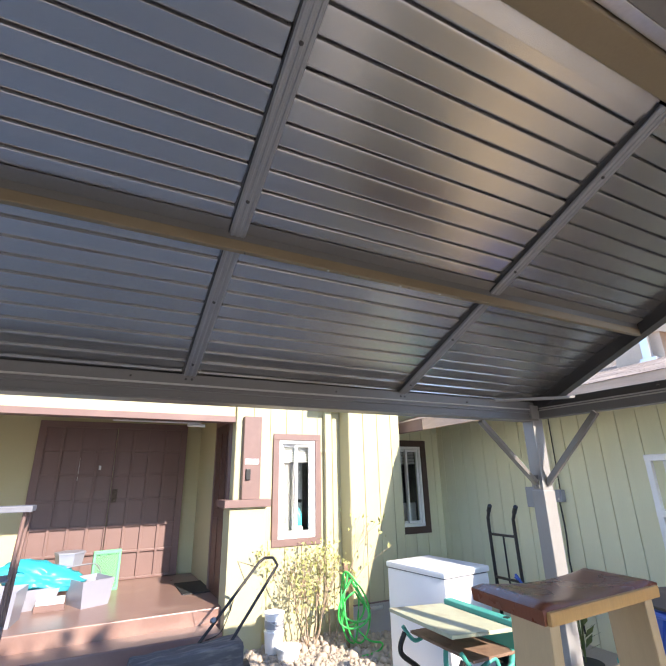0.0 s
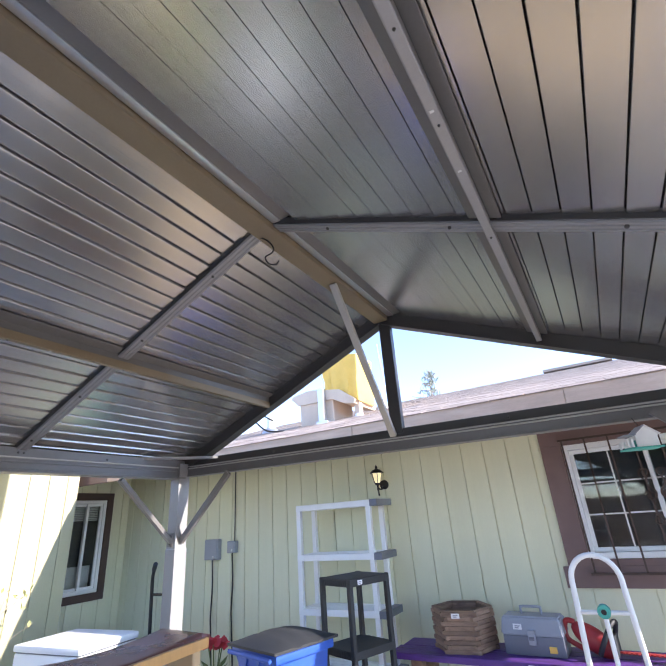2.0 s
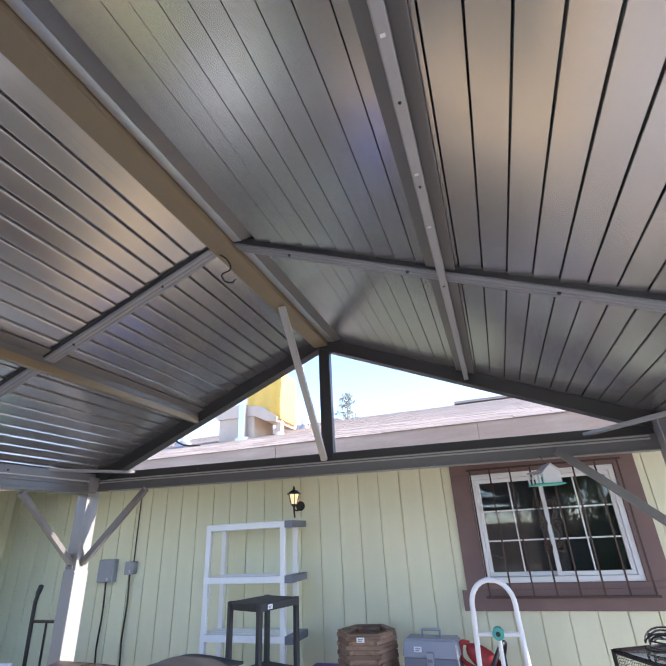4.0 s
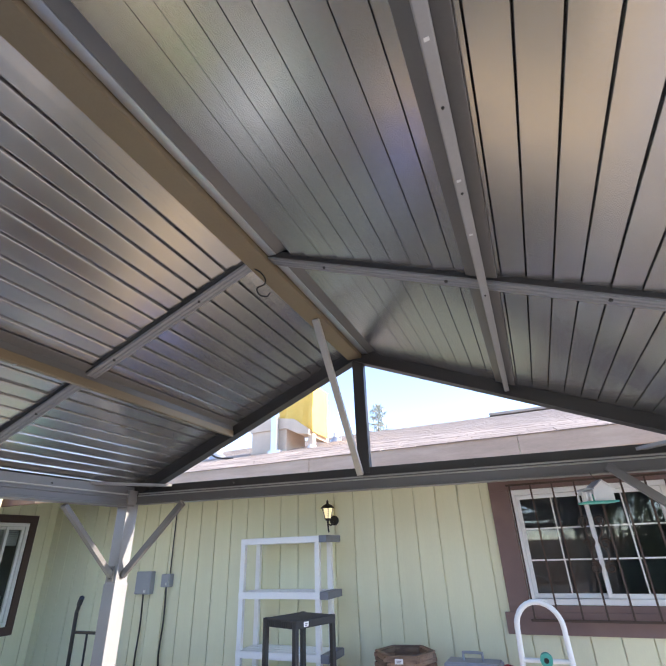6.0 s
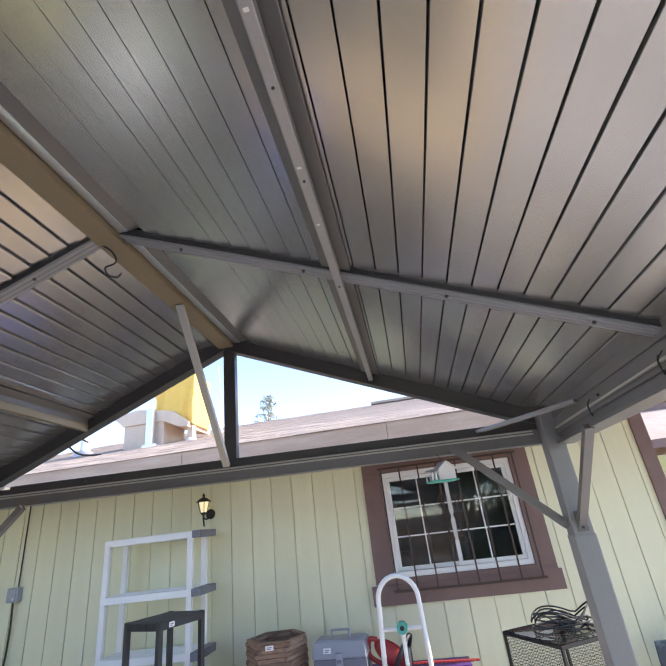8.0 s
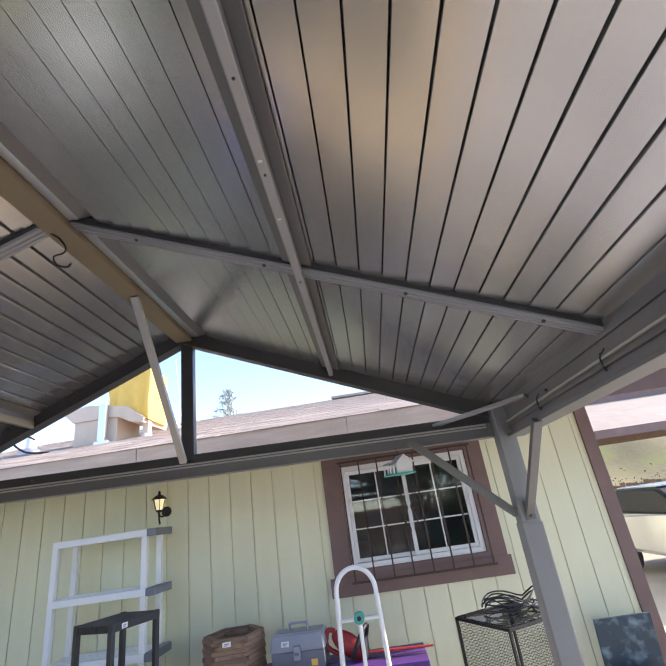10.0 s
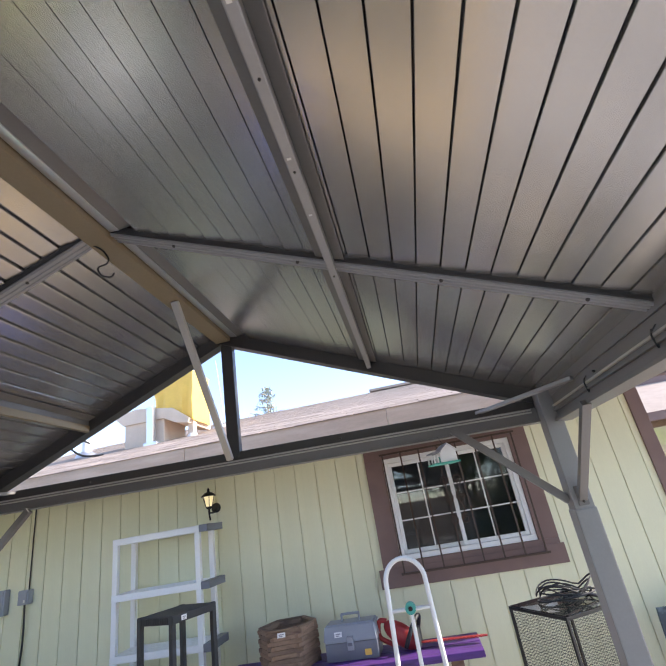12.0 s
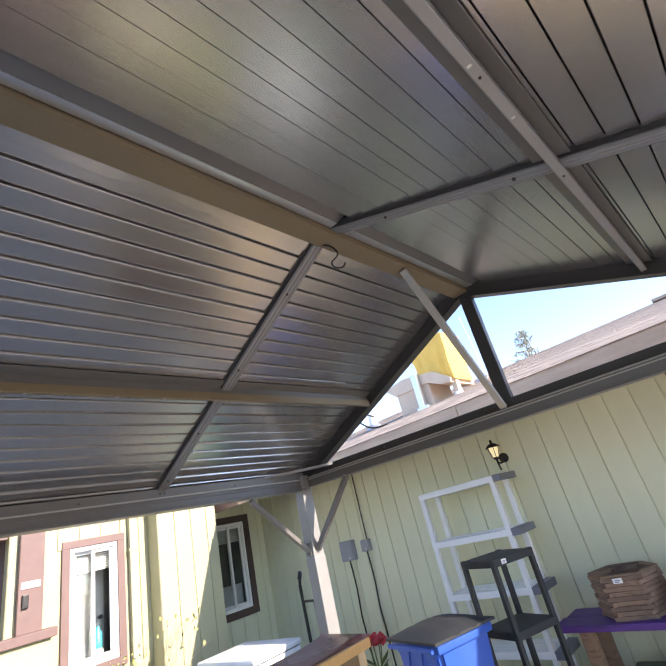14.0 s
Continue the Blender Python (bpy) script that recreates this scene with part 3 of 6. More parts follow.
M_APPL = mat("white_enamel", (0.80, 0.82, 0.84), 0.3, 0, 0.03, 3, 0.01, 90, 0.02)
M_CLEAR = mat("milky_plastic", (0.27, 0.28, 0.33), 0.35, 0, 0.06, 6, 0.03, 60, 0.05)
M_MINT = mat("green_crate_plastic", (0.13, 0.50, 0.26), 0.45, 0, 0.08)
M_HOSE = mat("green_hose", (0.02, 0.50, 0.10), 0.35, 0, 0.1, 20)
M_ROCK = mat("river_rock", (0.40, 0.34, 0.275), 0.85, 0, 0.35, 9, 0.15, 60, 0.4)
M_TWIG = mat("dry_twig", (0.30, 0.19, 0.12), 0.85, 0, 0.2, 12)
M_LEAF = mat("garden_leaf", (0.13, 0.17, 0.045), 0.6, 0, 0.35, 14, 0.1, 60, 0.1)
M_DRYLEAF = mat("dry_shrub_leaf", (0.36, 0.37, 0.13), 0.6, 0, 0.35, 14, 0.1, 60, 0.1)
M_PALETWIG = mat("pale_twig", (0.46, 0.34, 0.24), 0.85, 0, 0.2, 12)
# needles are lightened to grey green for distant haze
M_PINE = mat("hazed_conifer_needles", (0.33, 0.36, 0.31), 0.7, 0, 0.3, 3)
M_YELLOW = mat("yellow_tarp", (0.90, 0.56, 0.11), 0.55, 0, 0.12, 3, 0.05, 30, 0.3)
M_CHIM = mat("chimney_stucco", (0.74, 0.60, 0.47), 0.85, 0, 0.12, 3, 0.08, 60, 0.4, dirt=(0.42, 0.33, 0.24), damt=0.5)
M_WOODF = mat("fence_board", (0.24, 0.16, 0.11), 0.85, 0, 0.2, 4, 0.12, 40, 0.3, stretch=(6, 6, 0.6), rnd=0.2)
M_SILVER = mat("silver_car_paint", (0.55, 0.56, 0.58), 0.25, 0.3, 0.03)
M_LANTERN = glow_mat("lantern_glass", (0.95, 0.84, 0.5), 0.12)
M_SPECK = mat("painted_night_sky", (0.02, 0.045, 0.07), 0.45, 0, 0.3, 6, 0.1, 60, 0.1, dirt=(0.30, 0.45, 0.52), damt=0.5, dscale=9)
M_BLIND = mat("white_blind", (0.72, 0.72, 0.70), 0.6, 0, 0.05)
M_SCREEN = mat("grey_screen", (0.20, 0.195, 0.19), 0.8, 0, 0.05)
M_SCROLL = mat("bronze_iron", (0.075, 0.05, 0.04), 0.45, 0.5, 0.15, 12)


def sticker(parent, at, turn, w, h, lean=0.0):
    """A white price sticker with two unreadable printed bars."""
    m = pose(*at, lean, 0, turn)
    bm = box(bmesh.new(), -w / 2, w / 2, -0.0012, 0, -h / 2, h / 2, 0, m)
    st = part("price_sticker", bm, M_PAPER, parent, "small white price sticker")
    for k, z in enumerate((0.12, -0.2)):
        part("print_bar", box(bmesh.new(), -w * 0.3, w * (0.3 - 0.15 * k), -0.002, -0.0014, (z - 0.1) * h, (z + 0.08) * h, 0, m), M_INK, st)


# ---- house details ----
for nm, b, lb in (
    ("corner_trim", blk(2.92, 3.04, WY - 0.018, WY + 0.13, 0.0, 2.62, 0.004), "dark brown corner board at the end of the wall"),
    ("wall_base_trim", blk(PB - 0.02, PB + 0.012, 3.0, 3.77, 0.30, 0.315, 0.002), "thin dark flashing under the siding"),
):
    tagged(mesh_object(nm, b, M_TRIM), lb, "trim", kind="structure")
tagged(mesh_object("foundation", blk(PB - 0.01, PB + 0.006, 2.995, 3.775, 0.0, 0.30, 0.003), M_CONC), "grey concrete foundation strip", "foundation", kind="structure")
pipe = thing("downspout", "cream painted downspout on the wall corner", "downspout", (PA + 0.04, 2.80, 0))
part("pipe", blk(-0.03, 0.035, -0.045, 0.045, 0.12, 2.6, 0.008), M_STUCCO, pipe)
for z in (0.9, 2.0):
    part("strap", blk(-0.035, 0.04, -0.055, 0.055, z, z + 0.03, 0.003), M_STUCCO, pipe)
pony = thing("pony_wall", "cream stucco half wall with a brown cap and column", "half wall", (PA + 0.02, 1.75, 0), kind="structure")
part("body", blk(-0.18, 0.1, -0.19, 0.22, 0, 1.39, 0.008), M_STUCCO, pony)
part("cap", blk(-0.24, 0.15, -0.26, 0.27, 1.39, 1.47, 0.006), M_TRIM, pony, "brown painted wooden cap")
part("column", blk(-0.12, 0.06, -0.05, 0.16, 1.47, 2.4, 0.005), M_TRIM, pony, "brown painted column")
part("intercom", blk(0.06, 0.085, -0.02, 0.035, 1.68, 1.80, 0.006), M_BLACK, pony, "black intercom")
part("sign_strip", blk(0.06, 0.068, -0.03, 0.13, 1.85, 1.91, 0.002), M_PAPER, pony, "white blank strip")

d1 = tagged(new("door_1"), "closed brown panelled double door with brass lock", "door", kind="structure")
bm = bmesh.new()
frame_ring(bm, "y", PD, 1, -0.50, 1.32, PORCH, 2.45, 0.08, 0.06, 0.05)
part("door_frame", bm, M_DOOR, d1)
for a0, a1 in ((-0.50, 0.405), (0.415, 1.32)):
    leaf = part("door_leaf", blk(PD, PD + 0.025, a0, a1, PORCH + 0.01, 2.45, 0.003), M_DOOR, d1)
    cw, rh = (a1 - a0) / 4, (2.44 - PORCH) / 6
    for r in range(7):
        z = PORCH + 0.02 + r * rh
        part("rail", blk(PD + 0.02, PD + 0.058, a0, a1, z - 0.017, z + 0.017, 0.006), M_DOOR, leaf)
    for c in range(5):
        y = a0 + c * cw
        part("stile", blk(PD + 0.02, PD + 0.06, max(y - 0.017, a0), min(y + 0.017, a1), PORCH + 0.02, 2.44, 0.004), M_DOOR, leaf)
M_BRASS = mat("old_brass", (0.07, 0.045, 0.03), 0.4, 0.6, 0.1)
part("lock", blk(PD + 0.047, PD + 0.06, 0.43, 0.50, 1.42, 1.60, 0.004), M_BRASS, d1, "dark brass lock plate")
for z in (1.46, 1.55):
    part("knob", tube(bmesh.new(), [(PD + 0.06, 0.465, z), (PD + 0.075, 0.465, z), (PD + 0.09, 0.465, z)], [0.014, 0.024, 0.018], 10), M_BRASS, d1, "round brass knob", 40)
part("paper_tag", blk(PD + 0.048, PD + 0.05, -0.06, -0.025, 1.72, 2.02), M_PAPER, d1, "white paper strip")
part("paper_tag", blk(PD + 0.048, PD + 0.05, 0.22, 0.25, 1.86, 1.92), M_PAPER, d1, "white paper tag")
d2 = tagged(new("door_2"), "dark wooden security door on the porch side wall", "door", kind="structure")
bm = bmesh.new()
frame_ring(bm, "x", 1.62, -1, -5.72, -5.08, PORCH, 2.36, 0.07, 0.05, 0.03)
part("door_frame", bm, M_TRIM, d2)
part("door_leaf", blk(-5.72, -5.08, 1.60, 1.62, PORCH, 2.36, 0.004), M_DARKWOOD, d2)
for x0, x1 in ((-5.66, -5.42), (-5.38, -5.14)):
    for z0, z1 in ((0.55, 1.25), (1.35, 2.25)):
        part("panel", blk(x0, x1, 1.588, 1.60, z0, z1, 0.005), M_DARKWOOD, d2)
mat_ob = thing("door_mat", "dark doormat on the porch by the side door", "doormat", (-5.95, 1.50, PORCH))
part("mat", blk(-0.35, 0.35, -0.22, 0.22, 0, 0.012, 0.004), M_BLKPL, mat_ob)
lamp = thing("porch_light", "white fluorescent tube light under the porch header", "light", (PA - 0.25, 1.0, 2.33))
part("housing", blk(-0.03, 0.03, -0.7, 0.25, 0.0, 0.03, 0.004), M_WHITE, lamp)
part("bulb", tube(bmesh.new(), [(0, 0.1, -0.02), (0, 0.3, -0.02)], 0.02, 10), M_WHITE, lamp, "white bulb")

for root, axis, face, o in ((win_b, "y", PC, W2), (win_c, "y", PA, W1)):
    for k in range(9):
        z = o[3] - 0.08 - k * 0.022
        part("blind_slat", slab_at(axis, face, 1, o[0] + 0.05, o[1] - 0.05, -0.10, -0.125, z, z + 0.016), M_BLIND, root)
part("curtain", blk(PC - 0.16, PC - 0.14, W2[0] + 0.06, W2[1] - 0.05, W2[2] + 0.05, W2[2] + 0.32), M_BLIND, win_b, "pale curtain behind the glass")
part("curtain", blk(PA - 0.17, PA - 0.15, W1[0] + 0.05, W1[0] + 0.27, W1[2] + 0.04, W1[3] - 0.05), M_SCREEN, win_c, "pale curtain behind the glass")
part("inner_door", blk(PA - 0.34, PA - 0.31, 2.40, 2.60, W1[2] - 0.2, W1[3] + 0.1, 0.004), M_TOOLTOP, win_c, "pale grey inner door")
part("inner_knob", tube(bmesh.new(), [(PA - 0.31, 2.56, 1.42), (PA - 0.28, 2.56, 1.42)], 0.022, 10), M_BLACK, win_c)
bot = thing("soap_bottle", "bright blue bottle on the window ledge", "bottle", (PA - 0.12, 2.47, W1[2] + 0.13))
part("bottle", lathe(bmesh.new(), [(0.035, 0), (0.04, 0.02), (0.04, 0.13), (0.015, 0.16), (0.015, 0.19)], 14), M_TEALBAG, bot, "", 40)
ball = thing("white_jar", "round white jar on the window ledge", "jar", (PA - 0.11, 2.47, W1[2] + 0.045))
part("jar", lathe(bmesh.new(), [(0.02, 0), (0.045, 0.02), (0.05, 0.05), (0.04, 0.078)], 14), M_WHITE, ball, "", 40)

# lantern on the north wall
lan = thing("wall_lantern", "black wall lantern with lit cream glass panes", "lantern", (-1.18, WY, 1.965))
part("back_plate", tube(bmesh.new(), [(0.03, 0.0, 0.0), (0.03, -0.015, 0.0), (0.03, -0.022, 0.0)], [0.055, 0.055, 0.04], 14), M_BLACK, lan, "", 40)
part("arm", tube(bmesh.new(), curve((0.03, -0.02, -0.02), (0.02, -0.07, -0.05), (0.0, -0.12, -0.04), (0.0, -0.13, 0.0)), 0.009, 8), M_BLACK, lan, "", 40)
part("tail", tube(bmesh.new(), curve((0.0, -0.13, 0.0), (0.0, -0.128, -0.06), (0.005, -0.12, -0.13)), [0.012] * 8 + [0.01] * 8 + [0.004], 8), M_BLACK, lan, "", 40)
bm = bmesh.new()
lathe(bm, [(0.038, 0.02), (0.065, 0.13)], 6, (0, -0.13, 0))
part("glass", bm, M_LANTERN, lan, "cream lit glass")
for k in range(6):
    q = math.pi * k / 3
    part("frame_bar", tube(bmesh.new(), [(0.039 * math.cos(q), -0.13 + 0.039 * math.sin(q), 0.02), (0.067 * math.cos(q), -0.13 + 0.067 * math.sin(q), 0.13)], 0.004, 5), M_BLACK, lan)
part("base", lathe(bmesh.new(), [(0.012, -0.01), (0.03, 0.0), (0.042, 0.02)], 6, (0, -0.13, 0)), M_BLACK, lan)
part("roof_cap", lathe(bmesh.new(), [(0.085, 0.13), (0.08, 0.138), (0.045, 0.17), (0.02, 0.178), (0.012, 0.19), (0.016, 0.2), (0.004, 0.225)], 12, (0, -0.13, 0)), M_BLACK, lan, "", 40)

lan.scale = (0.86, 0.86, 0.86)

# electric boxes and their cables
for nm, x0, x1, z0, z1, cab in (("meter_box", -3.64, -3.42, 1.31, 1.54, -3.52), ("switch_box", -3.27, -3.15, 1.38, 1.51, -3.19)):
    e = thing(nm, "grey weathered electrical box with black cable on the siding", "electrical box", ((x0 + x1) / 2, WY, z0))
    w, h = (x1 - x0) / 2, z1 - z0
    part("case", blk(-w, w, -0.07, 0, 0, h, 0.01), M_TOOLTOP, e)
    part("cover", blk(-w + 0.012, w - 0.012, -0.078, -0.068, 0.012, h - 0.012, 0.004), M_TOOLTOP, e)
    part("clasp", blk(w * 0.3, w * 0.55, -0.084, -0.077, 0.02, 0.045, 0.002), M_GALV, e)
    part("cable", tube(bmesh.new(), curve((0, -0.04, 0), (0.005, -0.03, -0.3), (-0.01, -0.03, -0.6), (0.0, -0.03, -0.75), (0.03, -0.03, -z0 + 0.1)), 0.009, 6), M_BLACK, e, "black cable", 40)
    if nm == "switch_box":
        part("conduit", tube(bmesh.new(), [(0.01, -0.012, h), (0.01, -0.012, 2.5 - z0)], 0.006, 6), M_BLACK, e)

# window guard
guard = thing("window_guard", "brown iron window guard with scrollwork", "window guard", (1.20, WY, 1.2))
for k in range(8):
    x = -0.61 + k * 1.22 / 7 + (0.0)
    part("guard_bar", blk(x - 0.007, x + 0.007, -0.082, -0.068, -0.07, 0.97, 0.002), M_SCROLL, guard)
for z in (-0.07, 0.955):
    part("guard_rail", blk(-0.64, 0.64, -0.084, -0.066, z, z + 0.018, 0.002), M_SCROLL, guard)
    for x in (-0.6, 0.6):
        part("guard_bracket", blk(x - 0.01, x + 0.01, -0.07, -0.02, z, z + 0.015, 0.002), M_SCROLL, guard)


def spiral(cx, cz, r, turns, start, sgn):
    return [(cx + sgn * r * (1 - 0.75 * t) * math.cos(start + t * turns * 2 * math.pi), -0.09, cz + r * (1 - 0.75 * t) * math.sin(start + t * turns * 2 * math.pi)) for t in (k / 18 for k in range(19))]


for sg in (-1, 1):
    for cz, st in ((0.64, -1.2), (0.30, 1.2)):
        part("scroll", tube(bmesh.new(), spiral(-0.03 + sg * 0.055, cz, 0.045, 1.3, st, sg), 0.006, 6), M_SCROLL, guard, "", 40)
    part("scroll", tube(bmesh.new(), curve((-0.03 + sg * 0.02, -0.09, 0.66), (-0.03 + sg * 0.06, -0.09, 0.57), (-0.03 + sg * 0.015, -0.09, 0.49), (-0.03 + sg * 0.06, -0.09, 0.40), (-0.03 + sg * 0.02, -0.09, 0.28)), 0.006, 6), M_SCROLL, guard, "", 40)
    part("scroll", tube(bmesh.new(), spiral(-0.03 + sg * 0.06, 0.47, 0.04, 1.3, 0.3, sg), 0.006, 6), M_SCROLL, guard, "", 40)

# birdhouse hanging from the tie beam
bh = thing("birdhouse", "small white and teal wooden birdhouse hanging from the tie beam", "birdhouse", (0.995, 2.50, 1.83), 18)
part("tray", blk(-0.08, 0.065, -0.055, 0.055, 0, 0.008, 0.002), M_TEAL, bh, "teal painted tray")
bm = bmesh.new()
prof = [(-0.035, 0.008), (0.055, 0.008), (0.055, 0.065), (0.01, 0.098), (-0.035, 0.065)]
a = [bm.verts.new((x, -0.04, z)) for x, z in prof]
b = [bm.verts.new((x, 0.04, z)) for x, z in prof]
bm.faces.new(a), bm.faces.new(b[::-1])
for k in range(5):
    bm.faces.new((a[k], a[(k + 1) % 5], b[(k + 1) % 5], b[k]))
part("house_body", bm, M_WHITE, bh, "white body")
for sg in (-1, 1):
    part("roof_board", bar(bmesh.new(), (0.01, 0, 0.102), (0.01 + sg * 0.056, 0, 0.058), 0.1, 0.005, 0.001), M_WHITE if sg > 0 else M_TOOLTOP, bh)
for x in (-0.075, -0.055):
    for y in (-0.045, 0.045):
        part("fence_picket", blk(x - 0.004, x + 0.004, y - 0.004, y + 0.004, 0.008, 0.045, 0.001), M_WHITE, bh)
part("porch_roof", blk(-0.08, -0.03, -0.045, 0.045, 0.06, 0.066, 0.001), M_TOOLTOP, bh)
part("teal_splash", blk(-0.037, -0.034, -0.03, 0.0, 0.01, 0.04), M_TEAL, bh)
part("hanger", tube(bmesh.new(), [(0.01, 0, 0.1), (0.01, 0.05, 0.15)], 0.002, 5), M_BLACK, bh)
bh.scale = (0.8, 0.8, 0.8)

# ---- along the north wall ----
sh = thing("shelf_unit", "white plastic shelf unit with grey end caps against the wall", "shelf", (-1.53, 4.68, 0))
for k in range(5):
    z = 1.82 - k * 0.455
    z = max(z, 0.10)
    s1 = part("shelf", blk(-0.44, 0.405, -0.165, 0.165, z - 0.055, z, 0.006), M_WHITE, sh)
    part("end_cap", blk(0.405, 0.485, -0.17, 0.17, z - 0.058, z + 0.002, 0.006), M_GREYPL, s1, "dark grey end cap")
    for q in range(1, 4):
        part("shelf_groove", blk(-0.42, 0.39, -0.165 + q * 0.08, -0.155 + q * 0.08, z - 0.001, z + 0.003), M_WHITE, s1)
for x in (-0.415, 0.38):
    for y in (-0.14, 0.14):
        part("leg", blk(x - 0.024, x + 0.024, y - 0.022, y + 0.022, 0.0, 1.80, 0.006), M_WHITE, sh)

tw = thing("shelf_tower", "black plastic three tier shelf tower", "shelf", (-1.0, 3.88, 0.03), -20)
tw.scale = (0.9, 0.9, 1.0)
for z in (1.235, 0.80, 0.36, 0.06):
    s1 = part("shelf", blk(-0.20, 0.20, -0.22, 0.22, z - 0.05, z, 0.006), M_BLKPL, tw)
    for k in range(14):
        x = -0.17 + k * 0.026
        part("shelf_rib", blk(x - 0.005, x + 0.005, -0.225, -0.219, z - 0.045, z - 0.008, 0.001), M_BLKPL, s1)
for x in (-0.175, 0.175):
    for y in (-0.205, 0.205):
        part("leg", blk(x - 0.019, x + 0.019, y - 0.019, y + 0.019, 0.0, 1.238, 0.005), M_BLKPL, tw)
sticker(tw, (0.205, -0.12, 1.21), 90, 0.05, 0.03)

rb = thing("recycling_bin", "blue wheeled recycling bin with a black lid", "bin", (-1.25, 3.30, 0.03), -15)
rb.scale = (0.82, 0.82, 1.0)
bm = bmesh.new()
lo = [(-0.20, -0.20), (0.20, -0.20), (0.20, 0.20), (-0.20, 0.20)]
hi = [(-0.27, -0.27), (0.27, -0.27), (0.27, 0.27), (-0.27, 0.27)]
va = [bm.verts.new((x, y, 0.06)) for x, y in lo]
vb = [bm.verts.new((x, y, 0.90)) for x, y in hi]
bm.faces.new(va[::-1]), bm.faces.new(vb)
for k in range(4):
    bm.faces.new((va[k], va[(k + 1) % 4], vb[(k + 1) % 4], vb[k]))
bmesh.ops.bevel(bm, geom=list(bm.edges), offset=0.03, segments=3, affect="EDGES")
part("body", bm, M_BLUE, rb, "blue plastic body", 40)
part("rim", blk(-0.29, 0.29, -0.29, 0.29, 0.87, 0.93, 0.015), M_BLUE, rb, "", 40)
for k in range(3):
    x = -0.16 + k * 0.16
    bm = bmesh.new()
    v = [bm.verts.new(p) for p in ((x - 0.075, -0.285, 0.875), (x + 0.075, -0.285, 0.875), (x, -0.262, 0.74))]
    u = [bm.verts.new(p) for p in ((x - 0.075, -0.235, 0.875), (x + 0.075, -0.235, 0.875), (x, -0.235, 0.74))]
    bm.faces.new(v), bm.faces.new(u[::-1])
    for q in range(3):
        bm.faces.new((v[q], v[(q + 1) % 3], u[(q + 1) % 3], u[q]))
    part("gusset", bm, M_BLUE, rb)
bm = bmesh.new()
g = 14
gt = [[bm.verts.new((-0.31 + 0.62 * i / g, -0.32 + 0.64 * j / g, 0.94 + 0.05 * (1 - abs(2 * i / g - 1) ** 2.6) * (1 - abs(2 * j / g - 1) ** 2.6) - (0.008 if j in (5, 9) else 0))) for j in range(g + 1)] for i in range(g + 1)]
gb = [[bm.verts.new((-0.31 + 0.62 * i / g, -0.32 + 0.64 * j / g, 0.925)) for j in range(g + 1)] for i in range(g + 1)]
for i in range(g):
    for j in range(g):
        bm.faces.new((gt[i][j], gt[i + 1][j], gt[i + 1][j + 1], gt[i][j + 1]))
        bm.faces.new((gb[i][j], gb[i][j + 1], gb[i + 1][j + 1], gb[i + 1][j]))
    bm.faces.new((gt[i][0], gb[i][0], gb[i + 1][0], gt[i + 1][0]))
    bm.faces.new((gt[i][g], gt[i + 1][g], gb[i + 1][g], gb[i][g]))
    bm.faces.new((gt[0][i], gt[0][i + 1], gb[0][i + 1], gb[0][i]))
    bm.faces.new((gt[g][i], gb[g][i], gb[g][i + 1], gt[g][i + 1]))
part("lid", bm, M_BLKPL, rb, "domed black plastic lid", 35)
part("handle_bar", tube(bmesh.new(), [(-0.27, -0.33, 0.90), (0.27, -0.33, 0.90)], 0.014, 8), M_BLUE, rb)
for x in (-0.24, 0.24):
    w = part("wheel", tube(bmesh.new(), [(x - 0.025, 0.24, 0.11), (x + 0.025, 0.24, 0.11)], 0.11, 18), M_BLKPL, rb)
    part("hub", tube(bmesh.new(), [(x - 0.03, 0.24, 0.11), (x + 0.03, 0.24, 0.11)], 0.04, 12), M_GREYPL, w)

be = thing("bench", "purple painted wooden plank bench against the wall", "bench", (0.02, 4.52, 0))
for k, y in enumerate((-0.15, 0.085)):
    part("seat_plank", blk(-0.96 + 0.02 * k, 1.05, y - 0.11, y + 0.115, 0.645, 0.69, 0.008), M_PURPLE, be)
for x in (-0.78, 0.85):
    for y in (-0.14, 0.14):
        part("leg", blk(x - 0.045, x + 0.045, y - 0.045, y + 0.045, 0, 0.644, 0.008), M_OLDWOOD, be)
    part("cross_rail", blk(x - 0.03, x + 0.03, -0.09, 0.09, 0.2, 0.26, 0.005), M_OLDWOOD, be)
sticker(be, (0.10, -0.262, 0.665), 0, 0.08, 0.022)

gtote = thing("storage_tote", "dark green plastic tote under the bench", "tote", (-0.28, 4.5, 0.0), 5)
part("tote_body", blk(-0.3, 0.3, -0.2, 0.2, 0, 0.30, 0.02), M_TOTE, gtote, "", 40)
part("tote_lid", blk(-0.32, 0.32, -0.22, 0.22, 0.30, 0.34, 0.012), M_TOTE, gtote, "", 40)

pl = thing("planter_box", "weathered hexagonal wooden planter made of stacked slats", "planter", (-0.40, 4.52, 0.69), 8)
pl.scale = (0.94, 0.94, 0.92)
